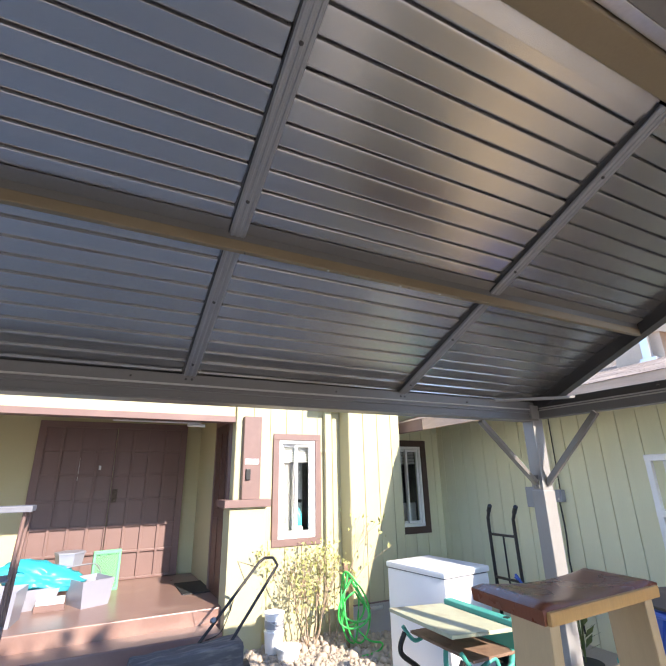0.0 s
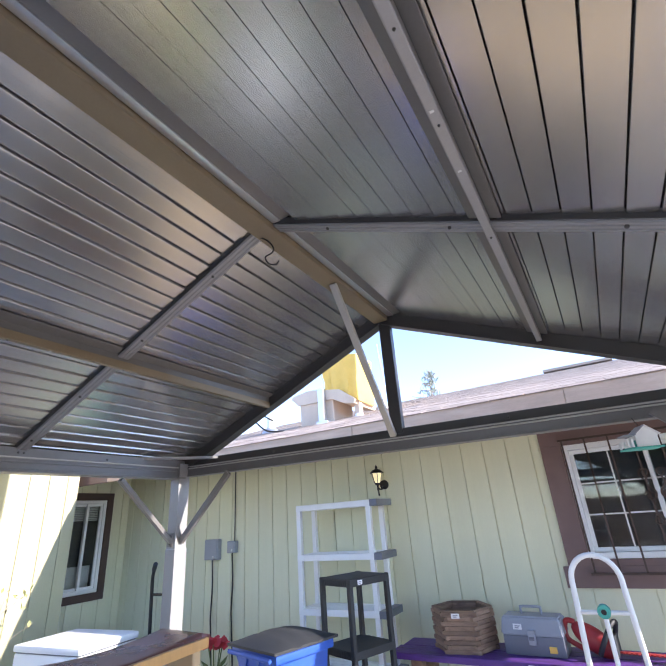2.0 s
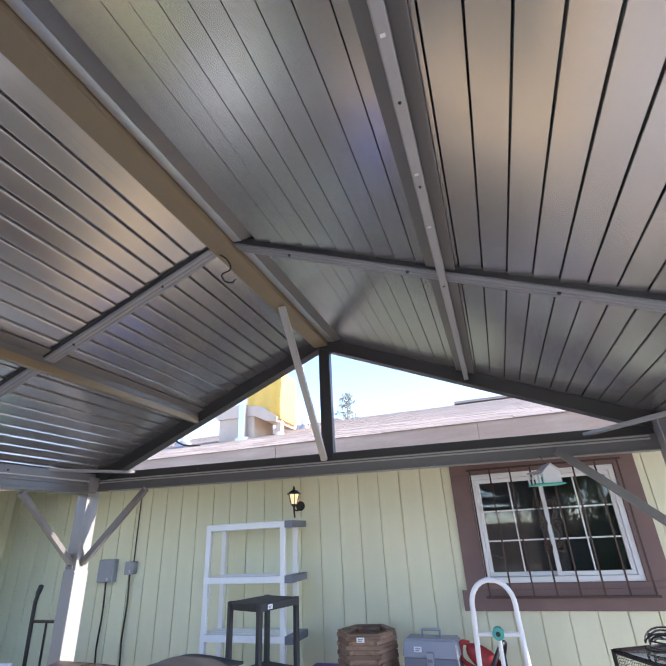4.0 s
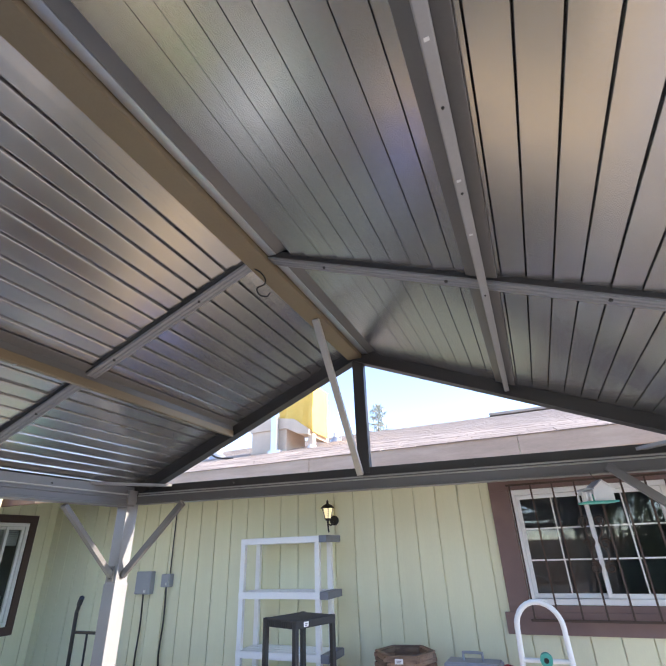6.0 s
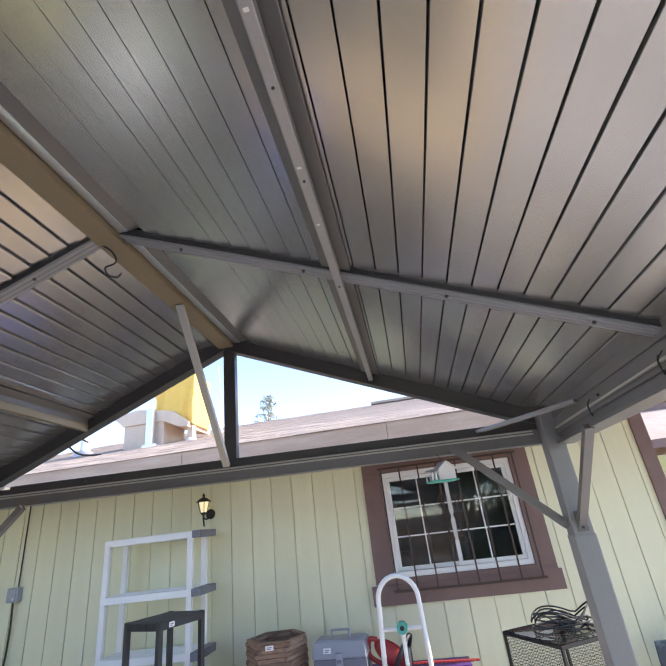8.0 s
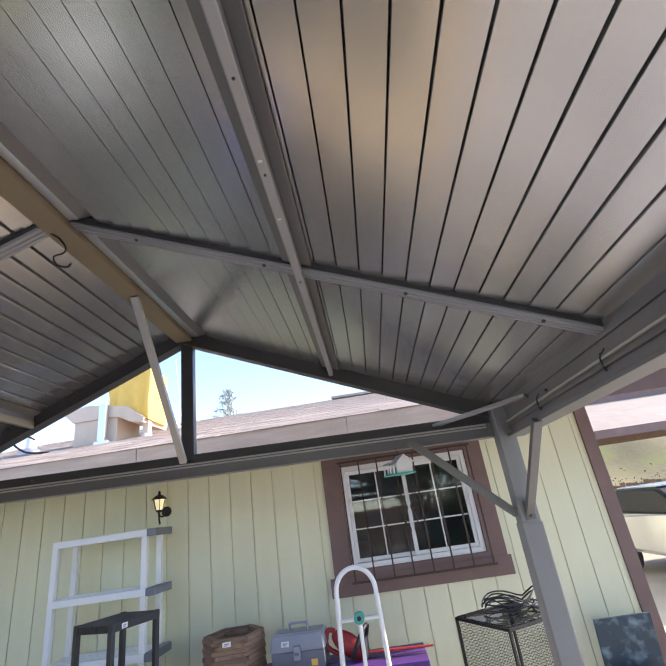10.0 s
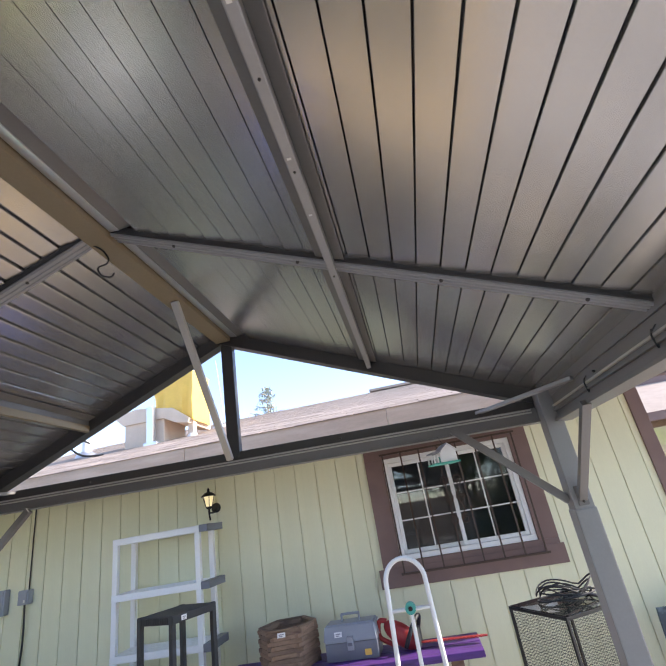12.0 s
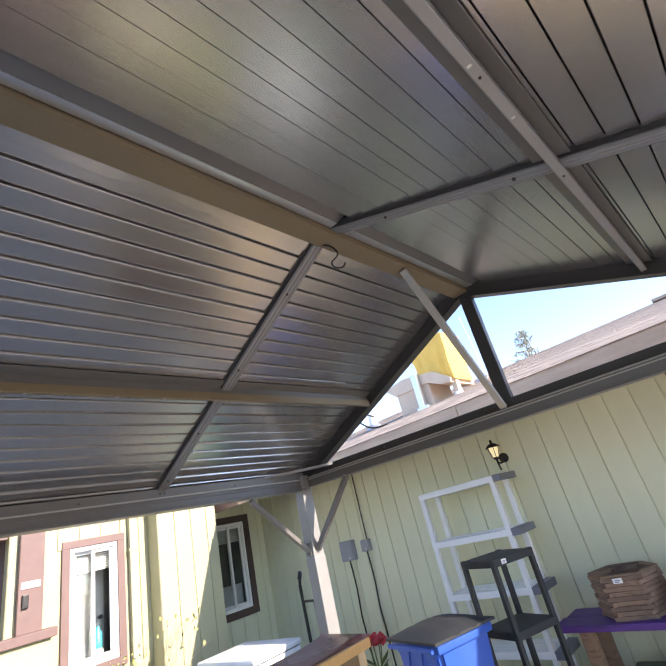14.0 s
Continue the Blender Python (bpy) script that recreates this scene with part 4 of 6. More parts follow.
for k in range(9):
    z = k * 0.0325
    for q in range(3):
        ang = math.radians(60 * (2 * q + k % 2) + 30)
        cx, cy = 0.2 * math.cos(ang), 0.2 * math.sin(ang)
        m = pose(cx, cy, z, 0, 0, math.degrees(ang) + 90)
        part("planter_slat", box(bmesh.new(), -0.145, 0.145, -0.016, 0.016, 0, 0.031, 0.004, m), M_OLDWOOD, pl)
        ang += math.radians(60)
        m = pose(0.2 * math.cos(ang), 0.2 * math.sin(ang), z, 0, 0, math.degrees(ang) + 90)
        part("planter_slat", box(bmesh.new(), -0.098, 0.098, -0.016, 0.016, 0, 0.031, 0.004, m), M_OLDWOOD, pl)
for q in range(6):
    m = pose(0.203 * math.cos(math.radians(60 * q + 30)), 0.203 * math.sin(math.radians(60 * q + 30)), 0.2925, 0, 0, 60 * q + 120)
    part("rim_board", box(bmesh.new(), -0.122, 0.122, -0.018, 0.018, 0, 0.014, 0.003, m), M_OLDWOOD, pl)
# black floor gives the open planter its inner shade by colour
part("liner", lathe(bmesh.new(), [(0.17, 0.01), (0.18, 0.09)], 6), M_BLACK, pl, "black floor standing in for the shaded hollow")
sticker(pl, (-0.02, -0.235, 0.27), 0, 0.065, 0.035)

tb = thing("toolbox", "grey plastic toolbox with handle and latch", "toolbox", (0.12, 4.52, 0.69), -3)
bm = bmesh.new()
box(bm, -0.205, 0.205, -0.11, 0.11, 0, 0.12, 0.012)
part("base", bm, M_GREYPL, tb, "dark grey base", 40)
bm = bmesh.new()
a = [bm.verts.new((x, y, z)) for x, y, z in ((-0.215, -0.118, 0.12), (0.215, -0.118, 0.12), (0.215, 0.118, 0.12), (-0.215, 0.118, 0.12))]
b = [bm.verts.new((x, y, z)) for x, y, z in ((-0.20, -0.085, 0.235), (0.20, -0.085, 0.235), (0.20, 0.1, 0.235), (-0.20, 0.1, 0.235))]
bm.faces.new(a[::-1]), bm.faces.new(b)
for k in range(4):
    bm.faces.new((a[k], a[(k + 1) % 4], b[(k + 1) % 4], b[k]))
bmesh.ops.bevel(bm, geom=list(bm.edges), offset=0.012, segments=3, affect="EDGES")
part("lid", bm, M_TOOLTOP, tb, "lighter grey lid", 40)
part("handle", tube(bmesh.new(), curve((-0.07, 0, 0.235), (-0.07, 0, 0.275), (-0.06, 0, 0.285), (0.06, 0, 0.285), (0.07, 0, 0.275), (0.07, 0, 0.235), n=5), 0.009, 8), M_TOOLTOP, tb, "", 40)
part("latch", blk(-0.025, 0.025, -0.135, -0.105, 0.07, 0.16, 0.005), M_TOOLTOP, tb)
part("latch_hook", blk(-0.018, 0.018, -0.142, -0.134, 0.10, 0.12, 0.002), M_GREYPL, tb)
part("badge", blk(0.10, 0.15, -0.114, -0.108, 0.025, 0.065, 0.003), M_YELLOW, tb, "yellow badge")
sticker(tb, (-0.09, -0.112, 0.175), 0, 0.06, 0.035, -16)

ht = thing("hedge_trimmer", "red electric hedge trimmer with black handle lying on the bench", "hedge trimmer", (0.53, 4.50, 0.69), -6)
bm = bmesh.new()
bmesh.ops.create_icosphere(bm, subdivisions=3, radius=1.0, matrix=pose(-0.03, 0, 0.10, 0, 35, 0) @ Matrix.Diagonal((0.15, 0.06, 0.075, 1)))
part("motor_body", bm, M_RED, ht, "red plastic body", 60)
part("front_handle", tube(bmesh.new(), curve((0.0, -0.07, 0.03), (0.05, -0.09, 0.12), (0.10, -0.03, 0.20), (0.12, 0.04, 0.2), (0.08, 0.08, 0.08)), 0.016, 8), M_BLKPL, ht, "black loop handle", 50)
part("guard_plate", blk(0.09, 0.11, -0.08, 0.08, 0.02, 0.14, 0.006), M_BLKPL, ht)
part("rear_grip", tube(bmesh.new(), curve((-0.13, 0, 0.2), (-0.19, 0, 0.2), (-0.2, 0, 0.1), (-0.1, 0, 0.04)), 0.018, 8), M_RED, ht, "", 50)
part("blade", box(bmesh.new(), 0.10, 0.60, -0.012, 0.012, 0.035, 0.045, 0.002), M_RED, ht, "red blade sheath")
for k in range(16):
    part("tooth", blk(0.13 + k * 0.028, 0.142 + k * 0.028, -0.03, 0.03, 0.037, 0.043), M_RED, ht)

rail = thing("walker_rail", "white tubular arched rail with a crossbar and teal knob", "rail", (0.65, 3.80, 0.03))
pts = [(-0.165, 0, 0.0), (-0.15, 0, 0.6), (-0.13, 0, 1.18)] + [(0.13 * math.cos(q), 0, 1.205 + 0.14 * math.sin(q)) for q in (math.pi * (1 - k / 14) for k in range(15))] + [(0.13, 0, 1.18), (0.15, 0, 0.6), (0.165, 0, 0.0)]
part("arch", tube(bmesh.new(), pts, 0.016, 10), M_WHITE, rail, "", 50)
part("crossbar", tube(bmesh.new(), [(-0.135, 0, 1.05), (0.135, 0, 1.05)], 0.012, 8), M_WHITE, rail, "", 50)
part("centre_bar", tube(bmesh.new(), [(0.0, -0.01, 1.03), (0.0, -0.01, 0.0)], 0.013, 8), M_WHITE, rail, "", 50)
part("lower_bar", tube(bmesh.new(), [(-0.16, 0, 0.35), (0.16, 0, 0.35)], 0.012, 8), M_WHITE, rail, "", 50)
kn = part("knob", tube(bmesh.new(), [(0.0, 0.0, 1.06), (0.0, -0.05, 1.06)], 0.034, 16), M_TEAL, rail, "teal round knob", 40)
part("knob_hole", tube(bmesh.new(), [(0.0, -0.049, 1.06), (0.0, -0.054, 1.06)], 0.014, 12), M_BLACK, kn)

M_TINT = glass_mat("tinted_glass", (0.22, 0.22, 0.24))
cg = thing("mesh_cage", "black wire mesh cage box with glass top", "cage", (1.58, 3.80, 0.03), 28)
CW, CD, CH = 0.22, 0.24, 0.965
for x in (-CW, CW):
    for y in (-CD, CD):
        part("corner_post", blk(x - 0.008, x + 0.008, y - 0.008, y + 0.008, 0, CH, 0.001), M_BLACK, cg)
for z in (0.05, CH - 0.01):
    for x in (-CW, CW):
        part("side_rail", blk(x - 0.008, x + 0.008, -CD, CD, z - 0.008, z + 0.008, 0.001), M_BLACK, cg)
    for y in (-CD, CD):
        part("front_rail", blk(-CW, CW, y - 0.008, y + 0.008, z - 0.008, z + 0.008, 0.001), M_BLACK, cg)
part("top_pane", blk(-CW, CW, -CD, CD, CH, CH + 0.004, 0.001), M_TINT, cg, "dark tinted top pane")
part("top_trim", blk(CW - 0.012, CW + 0.012, -CD - 0.008, CD + 0.008, CH + 0.0045, CH + 0.014, 0.002), M_GALV, cg, "bright metal edge strip")
bm = bmesh.new()
for k in range(36):
    t = -CW + 2 * CW * k / 35
    u = -CD + 2 * CD * k / 35
    for y in (-CD, CD):
        bar(bm, (t, y, 0.05), (t, y, CH), 0.0016, 0.0016)
    for x in (-CW, CW):
        bar(bm, (x, u, 0.05), (x, u, CH), 0.0016, 0.0016, 0, (1, 0, 0))
for k in range(60):
    z = 0.05 + (CH - 0.05) * k / 59
    for y in (-CD, CD):
        bar(bm, (-CW, y, z), (CW, y, z), 0.0016, 0.0016)
    for x in (-CW, CW):
        bar(bm, (x, -CD, z), (x, CD, z), 0.0016, 0.0016)
tagged(part("wire_mesh", bm, M_BLACK, cg, "fine black wire mesh"), kind="stuff")
wr = thing("wire_coil", "tangled coil of black hose on the cage", "coil", (1.62, 3.86, 1.0))
rng = random.Random(4)
for k in range(6):
    r, tl, ph = 0.15 + 0.03 * rng.random(), rng.uniform(-0.25, 0.25), rng.random() * 6
    pts = [(r * math.cos(q), 0.55 * r * math.sin(q), 0.006 + 0.008 * k + 0.06 * abs(math.sin(q * 1.5 + ph)) * (k % 2) + tl * 0.08 * math.cos(q)) for q in (2 * math.pi * j / 28 for j in range(28))]
    part("loop", tube(bmesh.new(), pts, 0.005, 6, True), M_BLKPL, wr, "", 60)

pa = thing("painted_panel", "dark board speckled like a night sky leaning on the wall", "panel", (2.62, 4.88, 0.03))
part("board", box(bmesh.new(), -0.2, 0.24, -0.01, 0.01, 0, 0.66, 0.003, pose(0, -0.06, 0, 8, 0, 0)), M_SPECK, pa)
tr = thing("plastic_tray", "white rimmed plastic tray leaning below the painted board", "tray", (2.62, 4.62, 0.03))
part("tray_base", box(bmesh.new(), -0.2, 0.2, -0.008, 0.008, 0, 0.3, 0.004, pose(0, 0, 0, -6, 0, 0)), M_BLKPL, tr)
part("tray_rim", frame_ring(bmesh.new(), "x", -0.02, -1, -0.18, 0.18, 0.03, 0.3, 0.025, 0.02, 0.0), M_TOOLTOP, tr, "light grey rim")

# ---- stool on the table ----
tbl = thing("work_table", "large light plywood work table under the gazebo", "table", (-0.24, 2.1, 0.03), -1)
part("tabletop", blk(-1.04, 0.80, -0.72, 0.72, 0.70, 0.735, 0.006), M_PLY, tbl)
for x in (-0.95, 0.71):
    for y in (-0.62, 0.62):
        part("leg", blk(x - 0.03, x + 0.03, y - 0.03, y + 0.03, 0, 0.70, 0.004), M_HONEY, tbl)
st = thing("saddle_stool", "honey wood stool with a dark brown leather saddle seat", "stool", (-0.75, 1.70, 0.765), 0)
# saddle seat: a padded slab that dips along its length
bm = bmesh.new()
c0 = [(-0.92, 1.42), (-0.60, 1.38), (-0.64, 2.00), (-0.91, 2.02)]
cn = [Vector((x + 0.77, y - 1.70, 0)) for x, y in c0]
nu, nv = 16, 16
top, botv = [], []
for i in range(nu + 1):
    u = i / nu
    rt, rb2 = [], []
    for j in range(nv + 1):
        v = j / nv
        p = (cn[0] * (1 - u) + cn[1] * u) * (1 - v) + (cn[3] * (1 - u) + cn[2] * u) * v
        e = min(u, 1 - u, v, 1 - v)
        z = 0.524 + 0.026 * (2 * v - 1) ** 2 - 0.02 * max(0, 1 - e / 0.09) ** 2
        rt.append(bm.verts.new((p.x, p.y, z)))
        rb2.append(bm.verts.new((p.x * 0.985, p.y * 0.985, 0.492)))
    top.append(rt)
    botv.append(rb2)
for i in range(nu):
    for j in range(nv):
        bm.faces.new((top[i][j], top[i + 1][j], top[i + 1][j + 1], top[i][j + 1]))
        bm.faces.new((botv[i][j], botv[i][j + 1], botv[i + 1][j + 1], botv[i + 1][j]))
for i in range(nu):
    bm.faces.new((top[i][0], botv[i][0], botv[i + 1][0], top[i + 1][0]))
    bm.faces.new((top[i][nv], top[i + 1][nv], botv[i + 1][nv], botv[i][nv]))
for j in range(nv):
    bm.faces.new((top[0][j], top[0][j + 1], botv[0][j + 1], botv[0][j]))
    bm.faces.new((top[nu][j], botv[nu][j], botv[nu][j + 1], top[nu][j + 1]))
part("seat_pad", bm, M_LEATHER, st, "dark brown leather pad", 75)
# honey strip along the long outer side: light on the leather, put into colour
pa0, pb0 = cn[1] * 0.99, cn[2] * 0.99
part("seat_rim", bar(bmesh.new(), pa0 + Vector((0.004, 0.012, 0.508)), pb0 + Vector((0.004, -0.012, 0.508)), 0.018, 0.036, 0.006), M_HONEY, st, "honey strip for light on the leather side")
for v in (0.09, 0.91):
    pa0 = cn[0] * (1 - v) + cn[3] * v
    pb0 = cn[1] * (1 - v) + cn[2] * v
    q = (pa0 * 0.30 + pb0 * 0.70) * 0.97
    q2 = q * 1.10
    part("leg", bar(bmesh.new(), (q2.x, q2.y, 0.0), (q.x, q.y, 0.495), 0.15, 0.04, 0.006, (0.05, 1, 0)), M_LEGW, st, "pale wood slab leg")
part("stretcher", bar(bmesh.new(), (0.05, -0.27, 0.12), (0.05, 0.27, 0.12), 0.03, 0.05, 0.005), M_HONEY, st)

# ---- yard by the corner ----
fz = thing("chest_freezer", "white enamel chest freezer standing on the patio edge", "freezer", (-3.33, 3.20, 0.0), 6)
part("body", blk(-0.38, 0.38, -0.28, 0.28, 0.02, 0.835, 0.015), M_APPL, fz, "", 40)
part("lid", blk(-0.39, 0.39, -0.29, 0.29, 0.843, 0.895, 0.016), M_APPL, fz, "white lid", 40)
part("gasket", blk(-0.37, 0.37, -0.27, 0.27, 0.834, 0.844), M_GREYPL, fz)
part("drain_plug", blk(0.20, 0.23, -0.286, -0.278, 0.08, 0.11, 0.003), M_GREYPL, fz)
for x in (-0.32, 0.32):
    for y in (-0.22, 0.22):
        part("foot", blk(x - 0.02, x + 0.02, y - 0.02, y + 0.02, 0, 0.021), M_BLKPL, fz)

hd = thing("hand_truck", "black steel hand truck leaning by the wall", "hand truck", (-3.0, 3.80, 0.0))
for x0, x1, x2 in ((-0.19, -0.20, -0.08), (0.13, 0.12, 0.36)):
    part("handle_tube", tube(bmesh.new(), curve((x0, 0.05, 0.08), (x0 - 0.01, 0.03, 0.6), (x0, 0.0, 1.2), (x0 + 0.03, -0.02, 1.30), (x0 + 0.11, -0.07, 1.385)), 0.016, 8), M_BLACK, hd, "", 50)
    part("grip", tube(bmesh.new(), [(x0 + 0.055, -0.037, 1.335), (x0 + 0.115, -0.072, 1.39)], 0.021, 10), M_BLKPL, hd, "black rubber grip", 40)
for z in (1.12, 0.74, 0.35):
    part("cross_tube", tube(bmesh.new(), [(-0.19, 0.01, z), (0.13, 0.01, z)], 0.012, 8), M_BLACK, hd)
part("centre_strut", tube(bmesh.new(), [(-0.03, 0.01, 1.12), (-0.03, 0.03, 0.35)], 0.009, 8), M_BLACK, hd)
part("toe_plate", blk(-0.22, 0.16, -0.2, 0.07, 0.02, 0.03, 0.002), M_BLACK, hd)
part("blue_strap", tube(bmesh.new(), curve((0.08, -0.01, 0.80), (0.14, -0.03, 0.76), (0.16, 0.0, 0.70), (0.10, 0.03, 0.72), (0.06, 0.0, 0.78)), 0.012, 6), M_BLUE, hd, "blue strap", 50)
for x in (-0.26, 0.20):
    w = part("wheel", tube(bmesh.new(), [(x - 0.025, 0.1, 0.125), (x + 0.025, 0.1, 0.125)], 0.125, 20), M_BLKPL, hd)
    part("hub", tube(bmesh.new(), [(x - 0.03, 0.1, 0.125), (x + 0.03, 0.1, 0.125)], 0.05, 12), M_GALV, w)

dk = thing("school_desk", "old school desk with worn cream top and green iron frame", "desk", (-2.33, 2.50, 0.0), -1)
bm = bmesh.new()
box(bm, -0.34, 0.35, -0.28, 0.20, -0.012, 0.012, 0.005, pose(0, 0, 0.748, -3, 0, 0))
part("desk_top", bm, M_DESKTOP, dk, "worn cream wooden top")
part("top_rail", blk(-0.35, 0.36, 0.225, 0.30, 0.725, 0.775, 0.008), M_TEAL, dk, "green pen ledge")
part("inkwell", tube(bmesh.new(), [(0.25, 0.26, 0.774), (0.25, 0.26, 0.778)], 0.022, 12), M_BLACK, dk)
part("book_shelf", blk(-0.32, 0.33, -0.12, 0.24, 0.60, 0.618, 0.004), M_OLDWOOD, dk, "worn wood book shelf")
part("back_board", blk(-0.32, 0.33, 0.225, 0.24, 0.60, 0.725, 0.004), M_TEAL, dk, "green back board")
for x in (-0.30, 0.31):
    part("iron_leg", tube(bmesh.new(), curve((x, -0.18, 0.62), (x, -0.22, 0.5), (x, -0.05, 0.35), (x, -0.1, 0.15), (x, -0.24, 0.01)), 0.018, 8), M_BLACK, dk, "curled black iron leg", 50)
    part("iron_leg", tube(bmesh.new(), curve((x, 0.22, 0.62), (x, 0.16, 0.4), (x, 0.2, 0.15), (x, 0.3, 0.01)), 0.018, 8), M_TEAL, dk, "green iron leg", 50)
    part("scroll_bracket", tube(bmesh.new(), curve((x + 0.01, -0.2, 0.66), (x + 0.01, -0.1, 0.56), (x + 0.01, 0.05, 0.60), (x + 0.01, 0.1, 0.52), (x + 0.01, 0.2, 0.55)), 0.014, 8), M_TEAL, dk, "", 50)
part("foot_bar", tube(bmesh.new(), [(-0.30, 0.0, 0.3), (0.31, 0.0, 0.3)], 0.014, 8), M_TEAL, dk)

cl = thing("cooler", "blue ice box with a red stripe and white lid", "cooler", (-1.95, 3.15, 0.03), 12)
part("body", blk(-0.28, 0.28, -0.18, 0.18, 0, 0.30, 0.015), M_BLUE, cl, "", 40)
part("stripe", blk(-0.285, 0.285, -0.185, 0.185, 0.30, 0.33, 0.006), M_RED, cl, "red stripe")
part("lid", blk(-0.285, 0.285, -0.185, 0.185, 0.331, 0.38, 0.012), M_WHITE, cl, "white lid", 40)
tc2 = thing("teal_crate", "small teal plastic crate beside the recycling bin", "crate", (-1.72, 3.62, 0.03), 8)
part("body", blk(-0.12, 0.12, -0.15, 0.15, 0, 0.45, 0.01), M_TEAL, tc2)
part("rim", blk(-0.135, 0.135, -0.165, 0.165, 0.45, 0.48, 0.008), M_TEAL, tc2)

fl = thing("potted_flower", "artificial red flowers in a small pot", "flower", (-2.38, 3.85, 0.0))
part("pot", lathe(bmesh.new(), [(0.09, 0), (0.12, 0.22), (0.13, 0.23), (0.13, 0.26), (0.11, 0.26)], 16), M_BLKPL, fl, "", 40)
rng = random.Random(8)
for k in range(4):
    a, h = k * 1.7, 0.72 + 0.06 * rng.random()
    tip = Vector((0.07 * math.cos(a), 0.06 * math.sin(a), h))
    part("stem", tube(bmesh.new(), curve((0, 0, 0.25), (0.02 * math.cos(a), 0.02 * math.sin(a), 0.5), tip), 0.005, 6), M_LEAF, fl)
    bm = bmesh.new()
    for q in range(9):
        b, el = q * 0.7, 0.2 + 0.9 * (q % 3) / 3
        d = Vector((math.cos(b) * math.cos(el), math.sin(b) * math.cos(el), math.sin(el)))
        e = d.orthogonal().normalized()
        v = [bm.verts.new(tip + d * s * 0.075 + e * w * 0.03 + Vector((0, 0, 0.012 * s * s * rng.uniform(-1, 1)))) for s, w in ((0, 0), (0.5, -1), (1, -0.4), (1, 0.4), (0.5, 1))]
        bm.faces.new(v)
    part("bloom", bm, M_REDCLOTH, fl, "red bloom")
    bm = bmesh.new()
    for q in range(4):
        b = a + q * 1.5
        p = Vector((0.03 * math.cos(b), 0.03 * math.sin(b), 0.35 + 0.07 * q))
        d = Vector((math.cos(b), math.sin(b), 0.6))
        e = Vector((-math.sin(b), math.cos(b), 0))
        v = [bm.verts.new(p + d * s * 0.13 + e * w * 0.025) for s, w in ((0, 0), (0.5, -1), (1, 0), (0.5, 1))]
        bm.faces.new(v)
    part("leaf_spray", bm, M_LEAF, fl, "green leaves")

hs = thing("garden_hose", "bright green garden hose looped over a wooden stake", "hose", (-4.33, 2.76, 0.0))
rng = random.Random(3)
for k in range(5):
    w, top, bot, ox = 0.10 + 0.07 * rng.random(), 0.72 - 0.05 * k * rng.random(), 0.02 + 0.05 * k + 0.10 * rng.random(), rng.uniform(-0.06, 0.12)
    pts = []
    for j in range(36):
        q = 2 * math.pi * j / 36
        low = 0.5 - 0.5 * math.sin(q)
        pts.append((0.04 + 0.022 * k + 0.05 * math.sin(q * 2 + k) + 0.10 * low * (k % 2), ox * low + w * math.cos(q) * (0.55 + 0.75 * low) + 0.012 * math.sin(3 * q + k), (top + bot) / 2 + (top - bot) / 2 * math.sin(q)))
    part("hose_loop", tube(bmesh.new(), pts, 0.0095, 8, True), M_HOSE, hs, "", 60)
part("hose_tail", tube(bmesh.new(), curve((0.10, 0.02, 0.25), (0.16, 0.16, 0.10), (0.20, 0.30, 0.06), (0.26, 0.22, 0.02), (0.30, 0.0, 0.015)), 0.0095, 8), M_HOSE, hs, "", 60)
part("nozzle", tube(bmesh.new(), [(0.12, 0.19, 0.44), (0.13, 0.21, 0.36)], 0.014, 8), M_RED, hs, "red hose coupling")
sk = thing("wooden_stake", "weathered wooden stake holding the hose", "stake", (-4.33, 2.76, 0.0))
part("stake", blk(-0.02, 0.02, -0.025, 0.025, -0.02, 0.80, 0.004), M_OLDWOOD, sk)
pp = thing("drain_pipe", "grey pipe elbow on the foundation", "pipe", (PB + 0.02, 3.25, 0.27))
part("pipe", tube(bmesh.new(), curve((0.0, 0.1, 0.0), (0.06, 0.05, 0.0), (0.06, -0.08, 0.0), n=5), 0.022, 10), M_GALV, pp, "", 40)
part("down_pipe", tube(bmesh.new(), [(0.05, 0.30, 0.02), (0.05, 0.30, -0.26)], 0.03, 10), M_BLACK, pp, "", 40)

for nm, x, y, s, lb in (("bucket", -4.56, 2.04, 1.0, "stacked white plastic bucket with torn label"), ("tub", -4.36, 2.12, 0.9, "low white plastic tub on the stones")):
    b = thing(nm, lb, nm, (x, y, 0.0))
    if nm == "bucket":
        part("pail", lathe(bmesh.new(), [(0.085, 0), (0.10, 0.2), (0.105, 0.2), (0.105, 0.215), (0.09, 0.215)], 20), M_WHITE, b, "", 40)
        part("pail", lathe(bmesh.new(), [(0.08, 0.19), (0.10, 0.36), (0.108, 0.36), (0.108, 0.38), (0.092, 0.38), (0.08, 0.3)], 20), M_WHITE, b, "", 40)
        part("label_patch", lathe(bmesh.new(), [(0.0975, 0.24), (0.102, 0.31)], 20), M_TOOLTOP, b)
        part("bail", tube(bmesh.new(), curve((0, -0.11, 0.36), (0.09, -0.06, 0.30), (0.11, 0.02, 0.28), (0.06, 0.1, 0.33), (0, 0.11, 0.36)), 0.003, 5), M_GALV, b)
    else:
        part("tub_body", lathe(bmesh.new(), [(0.10, 0), (0.12, 0.10), (0.13, 0.10), (0.13, 0.115), (0.11, 0.115), (0.095, 0.03)], 20), M_WHITE, b, "", 40)

# rocks
rng = random.Random(12)
bm = bmesh.new()
rock = bmesh.new()
bmesh.ops.create_icosphere(rock, subdivisions=1, radius=1.0)
rv = [v.co.copy() for v in rock.verts]
rf = [[v.index for v in f.verts] for f in rock.faces]
